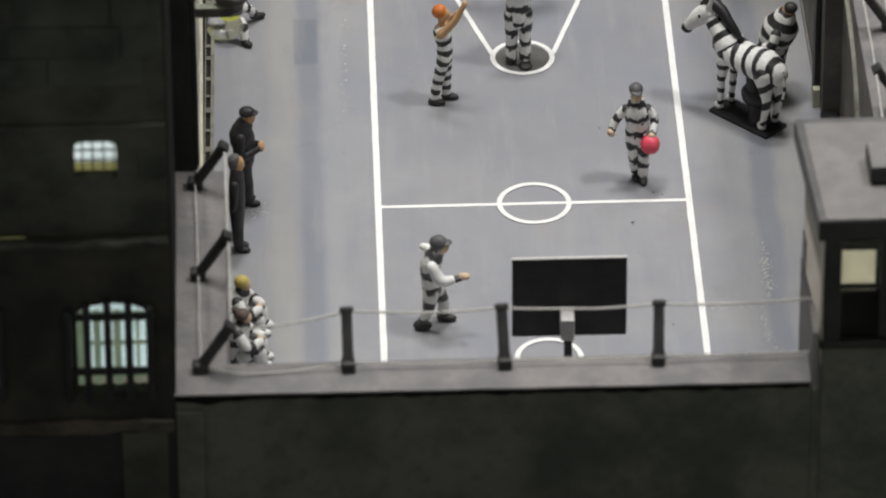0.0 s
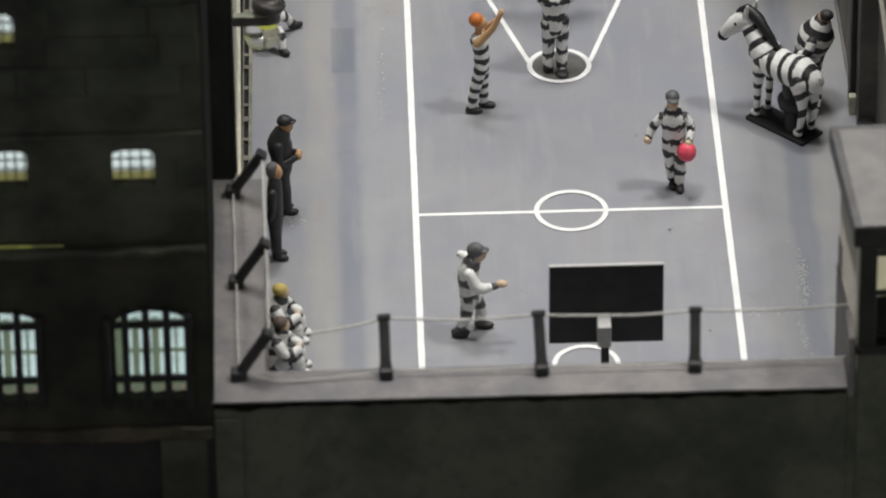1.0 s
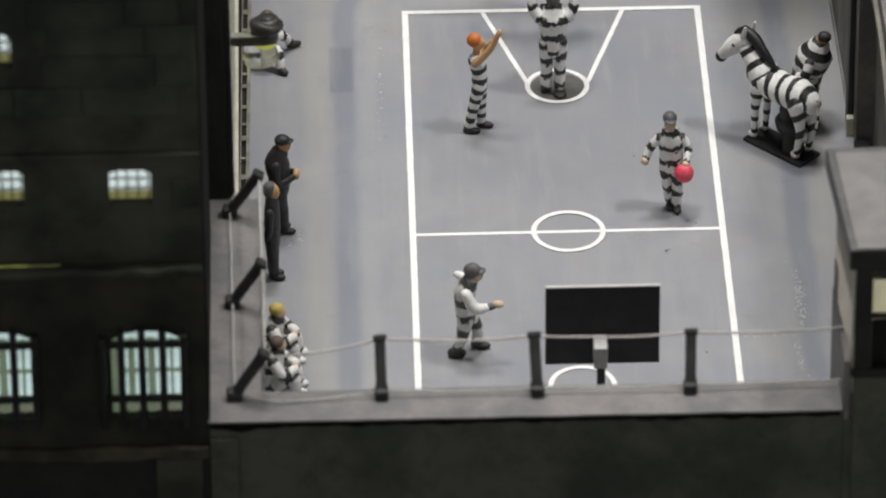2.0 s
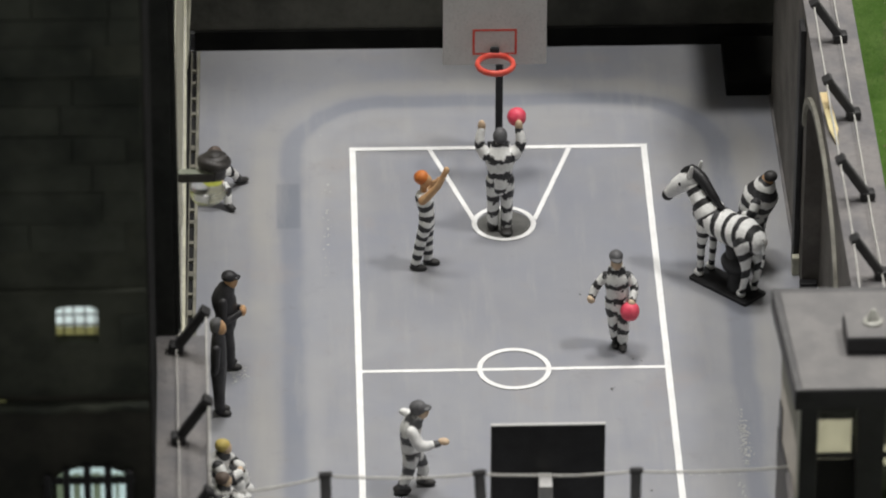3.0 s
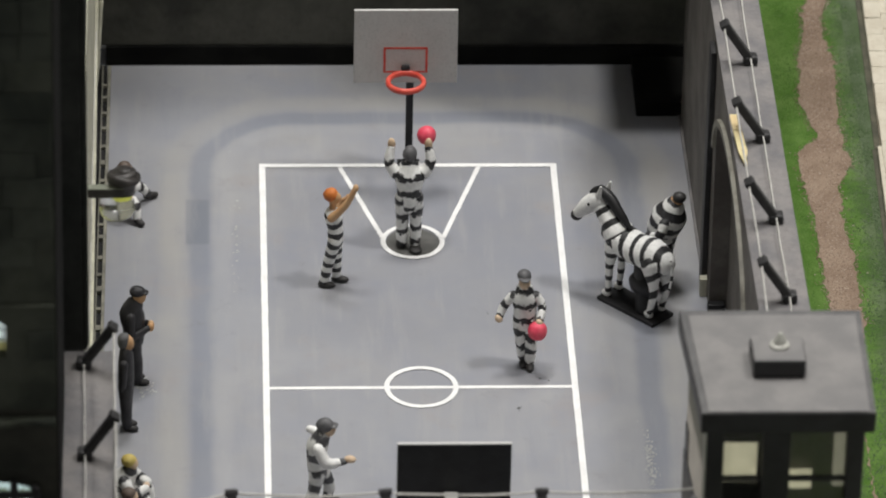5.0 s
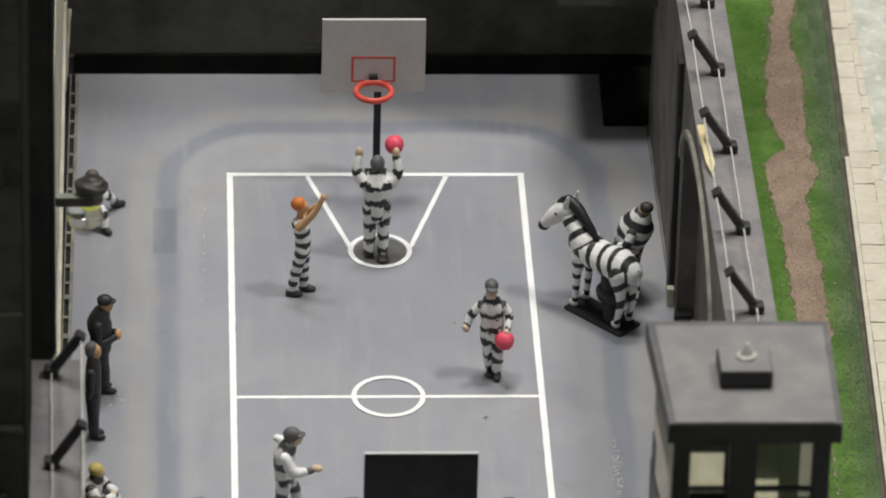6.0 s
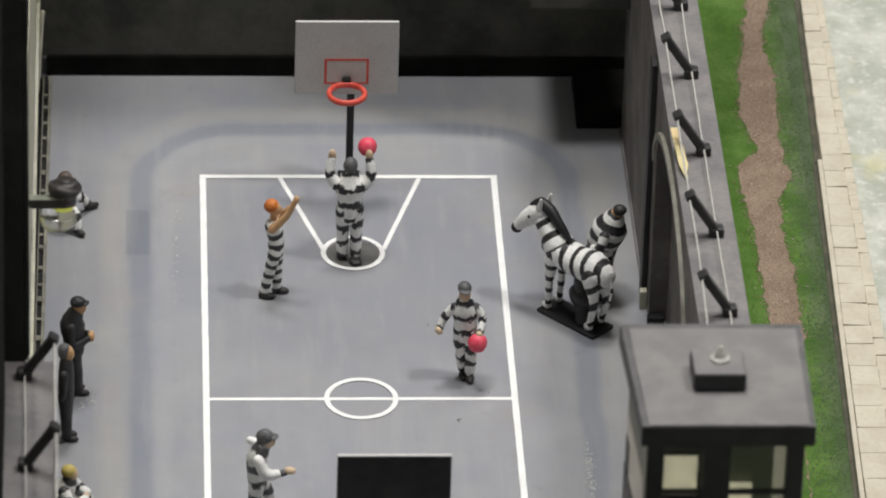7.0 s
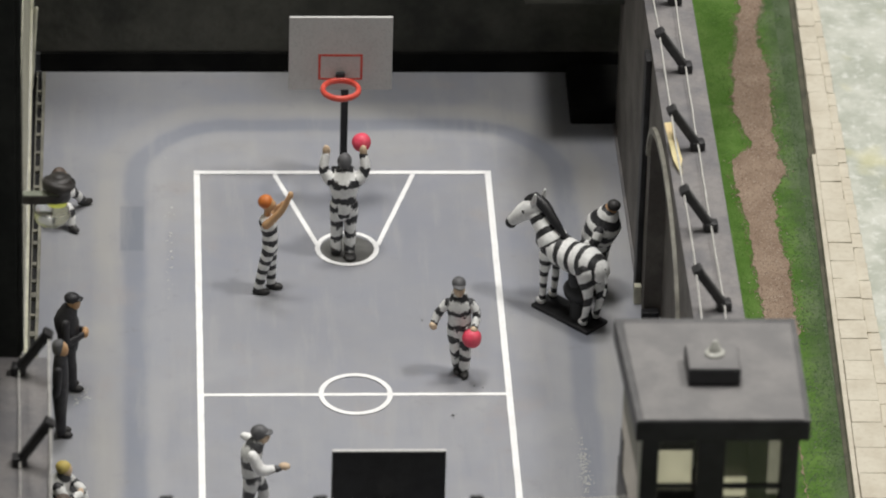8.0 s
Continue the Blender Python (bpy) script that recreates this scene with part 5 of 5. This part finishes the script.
# ---------------------------------------------------------------- zebra and its keeper on a moving plate
def zebra(bm):
    """Local: faces -y, body along y, head turned a little, on a thin black plate."""
    run = (0, 1.0, 0.22)
    tube(bm, [(0, 0.46, 0.93, 0.19), (0, 0.28, 0.98, 0.24), (0, -0.02, 0.95, 0.23), (0, -0.30, 0.99, 0.225), (0, -0.44, 1.04, 0.18)], 20, 0, 0.0, 0.98, along=run)
    tube(bm, [(0, -0.34, 1.05, 0.225), (0, -0.52, 1.24, 0.165), (0, -0.70, 1.40, 0.13)], 14, 0, 0.12)
    tube(bm, [(0.0, -0.71, 1.45, 0.15), (0.06, -0.83, 1.34, 0.135), (0.14, -0.97, 1.18, 0.085)], 14, 2)
    blob(bm, (0.155, -1.0, 1.13), (0.085, 0.08, 0.078), 1)
    for s in (-1, 1):
        tube(bm, [(s * 0.08, -0.66, 1.56, 0.05), (s * 0.10, -0.62, 1.72, 0.018)], 8, 2)
        blob(bm, (s * 0.10 + 0.05, -0.82 + 0.05 * s, 1.40), (0.032, 0.032, 0.036), 1, segs=8)
        tube(bm, [(s * 0.12, -0.34, 0.92, 0.115), (s * 0.13, -0.38, 0.52, 0.056), (s * 0.12, -0.40, 0.14, 0.044)], 10, 0, 0.06)
        tube(bm, [(s * 0.12, 0.38, 0.92, 0.16), (s * 0.14, 0.44, 0.52, 0.064), (s * 0.13, 0.38, 0.14, 0.044)], 10, 0, along=(0, 0.5, -0.7))
        blob(bm, (s * 0.12, -0.42, 0.10), (0.058, 0.075, 0.055), 2)
        blob(bm, (s * 0.13, 0.36, 0.10), (0.058, 0.075, 0.055), 2)
    tube(bm, [(0, -0.14, 1.22, 0.035), (0, -0.34, 1.38, 0.07), (0, -0.54, 1.54, 0.085), (0.02, -0.70, 1.62, 0.07), (0.05, -0.82, 1.54, 0.03)], 12, 1)
    tube(bm, [(0, 0.60, 1.02, 0.024), (0.02, 0.66, 0.82, 0.018), (0.03, 0.64, 0.58, 0.022)], 8, 0, 0.03)
    plate = box(bm, -0.20, 0.24, -0.50, 0.54, 0.0, 0.055, 0.015)
    for f in {f for v in plate for f in v.link_faces}:
        f.material_index = 1
    tube(bm, [(0.0, 0.22, 0.05, 0.17), (0.0, 0.16, 0.36, 0.13), (0, 0.10, 0.74, 0.12)], 12, 1)
    blob(bm, (0.0, 0.14, 0.44), (0.16, 0.24, 0.19), 1)


zb = part("zebra_figurine", (lambda b: (zebra(b), b)[1])(bmesh.new()), [ZEBRA, BLACK, WHITE_CLOTH])
zb.matrix_basis = pose(3.78 * U, 2.50 * U, 0, 0, 0, -135) @ Matrix.Scale(1.25, 4)
tagged(zb, "black and white striped zebra figurine on a thin black plate", "figurine", "figurines in the yard")


def keeper(bm):
    for s in (-1, 1):
        tube(bm, [(s * 0.12, s * 0.1, 0.12, 0.105), (s * 0.14, s * 0.05, 0.55, 0.125), (s * 0.13, 0, 0.98, 0.16)], 12, 0, 0.05)
        blob(bm, (s * 0.12, s * 0.1 - 0.08, 0.055), (0.09, 0.17, 0.065), 3)
    tube(bm, [(0, -0.10, 0.92, 0.24), (0, -0.04, 1.12, 0.29), (0, 0.05, 1.36, 0.31), (0, 0.10, 1.52, 0.20)], 16, 0, 0.06, 0.95)
    blob(bm, (0, 0.15, 1.65), (0.10, 0.11, 0.13), 1)
    blob(bm, (0, 0.20, 1.75), (0.115, 0.12, 0.095), 2)
    arm(bm, [(-0.28, 0.04, 1.36), (-0.36, -0.06, 1.14), (-0.26, -0.26, 1.05)], hand=False, u0=0.08)
    arm(bm, [(0.28, 0.06, 1.36), (0.37, 0.02, 1.16), (0.28, -0.20, 1.06)], hand=False, u0=0.08)


figure("prisoner_figurine", "striped prisoner figurine walking beside the zebra", 4.33, 3.22, -115, [KEEPER_STRIPES, TAN, SHOE, SHOE], keeper, 1.05)


# ---------------------------------------------------------------- small scraps
bm = bmesh.new()
box(bm, -0.07, 0.07, -1.2, 0.0, -0.018, 0.018)
bmesh.ops.subdivide_edges(bm, edges=[e for e in bm.edges if e.calc_length() > 1], cuts=6)
for v in bm.verts:
    k = -v.co.y / 1.2
    v.co.x = v.co.x * (1.0 if k < 0.72 else max(0.1, 3.2 * (1 - k))) + 0.02 * noise.noise(Vector((v.co.x * 9, v.co.y * 5, 1)))
bm.transform(Matrix.Rotation(radians(7.5), 4, "Z") @ Matrix.Rotation(radians(14.5), 4, "X"))
sp = part("wood_splinter", bm, painted("split_wood", (0.74, 0.65, 0.36), (0.68, 0.52, 0.27), 0.6, 2.0, 20.0, 0.4), smooth=False)
place(sp, 5.10, 0.10, 5.36)
tagged(sp, "yellowish split wood sliver hanging from a post", "splinter")
rng = random.Random(11)
FLAKE = painted("dried_glue", (0.52, 0.52, 0.51), (0.42, 0.42, 0.41), 0.4, 8.0, 30.0, 0.3)
bm = bmesh.new()
for cx, cy, sx, sy, n in ((3.78, -2.2, 0.05, 0.42, 170), (3.66, -4.0, 0.05, 0.25, 36), (3.3, -3.2, 0.25, 0.03, 14), (2.9, -3.25, 0.25, 0.03, 10), (-4.72, 0.0, 0.10, 0.13, 60), (-3.1, 5.0, 0.05, 0.9, 26)):
    for _ in range(n):
        x, y, r = cx + rng.gauss(0, sx), cy + rng.gauss(0, sy), rng.uniform(0.007, 0.026)
        vs = [bm.verts.new((x + math.cos(q) * r * rng.uniform(0.6, 1.3), y + math.sin(q) * r * rng.uniform(0.6, 1.3), 0.004)) for q in (0, 1.2, 2.5, 3.7, 5.0)]
        tip = bm.verts.new((x, y, 0.012))
        for p, q in zip(vs, vs[1:] + vs[:1]):
            bm.faces.new((p, q, tip))
tagged(part("glue_flakes", bm, FLAKE), "scattered whitish dried glue specks on the yard", "debris", kind="stuff")
bm = bmesh.new()
for cx, cy, sx, n in ((1.63, -0.66, 0.05, 6), (2.17, -3.66, 0.02, 2), (2.05, 0.15, 0.10, 5), (-0.9, -2.4, 0.03, 2), (1.2, 2.3, 0.03, 2)):
    for _ in range(n):
        x, y, r = cx + rng.gauss(0, sx), cy + rng.gauss(0, sx), rng.uniform(0.010, 0.024)
        bm.faces.new([bm.verts.new((x + math.cos(q) * r * rng.uniform(0.6, 1.3), y + math.sin(q) * r * rng.uniform(0.6, 1.3), 0.004)) for q in (0, 1.2, 2.5, 3.7, 5.0)])
tagged(part("paint_spots", bm, CAP), "small dark spilled paint spots on the yard", "debris", kind="stuff")
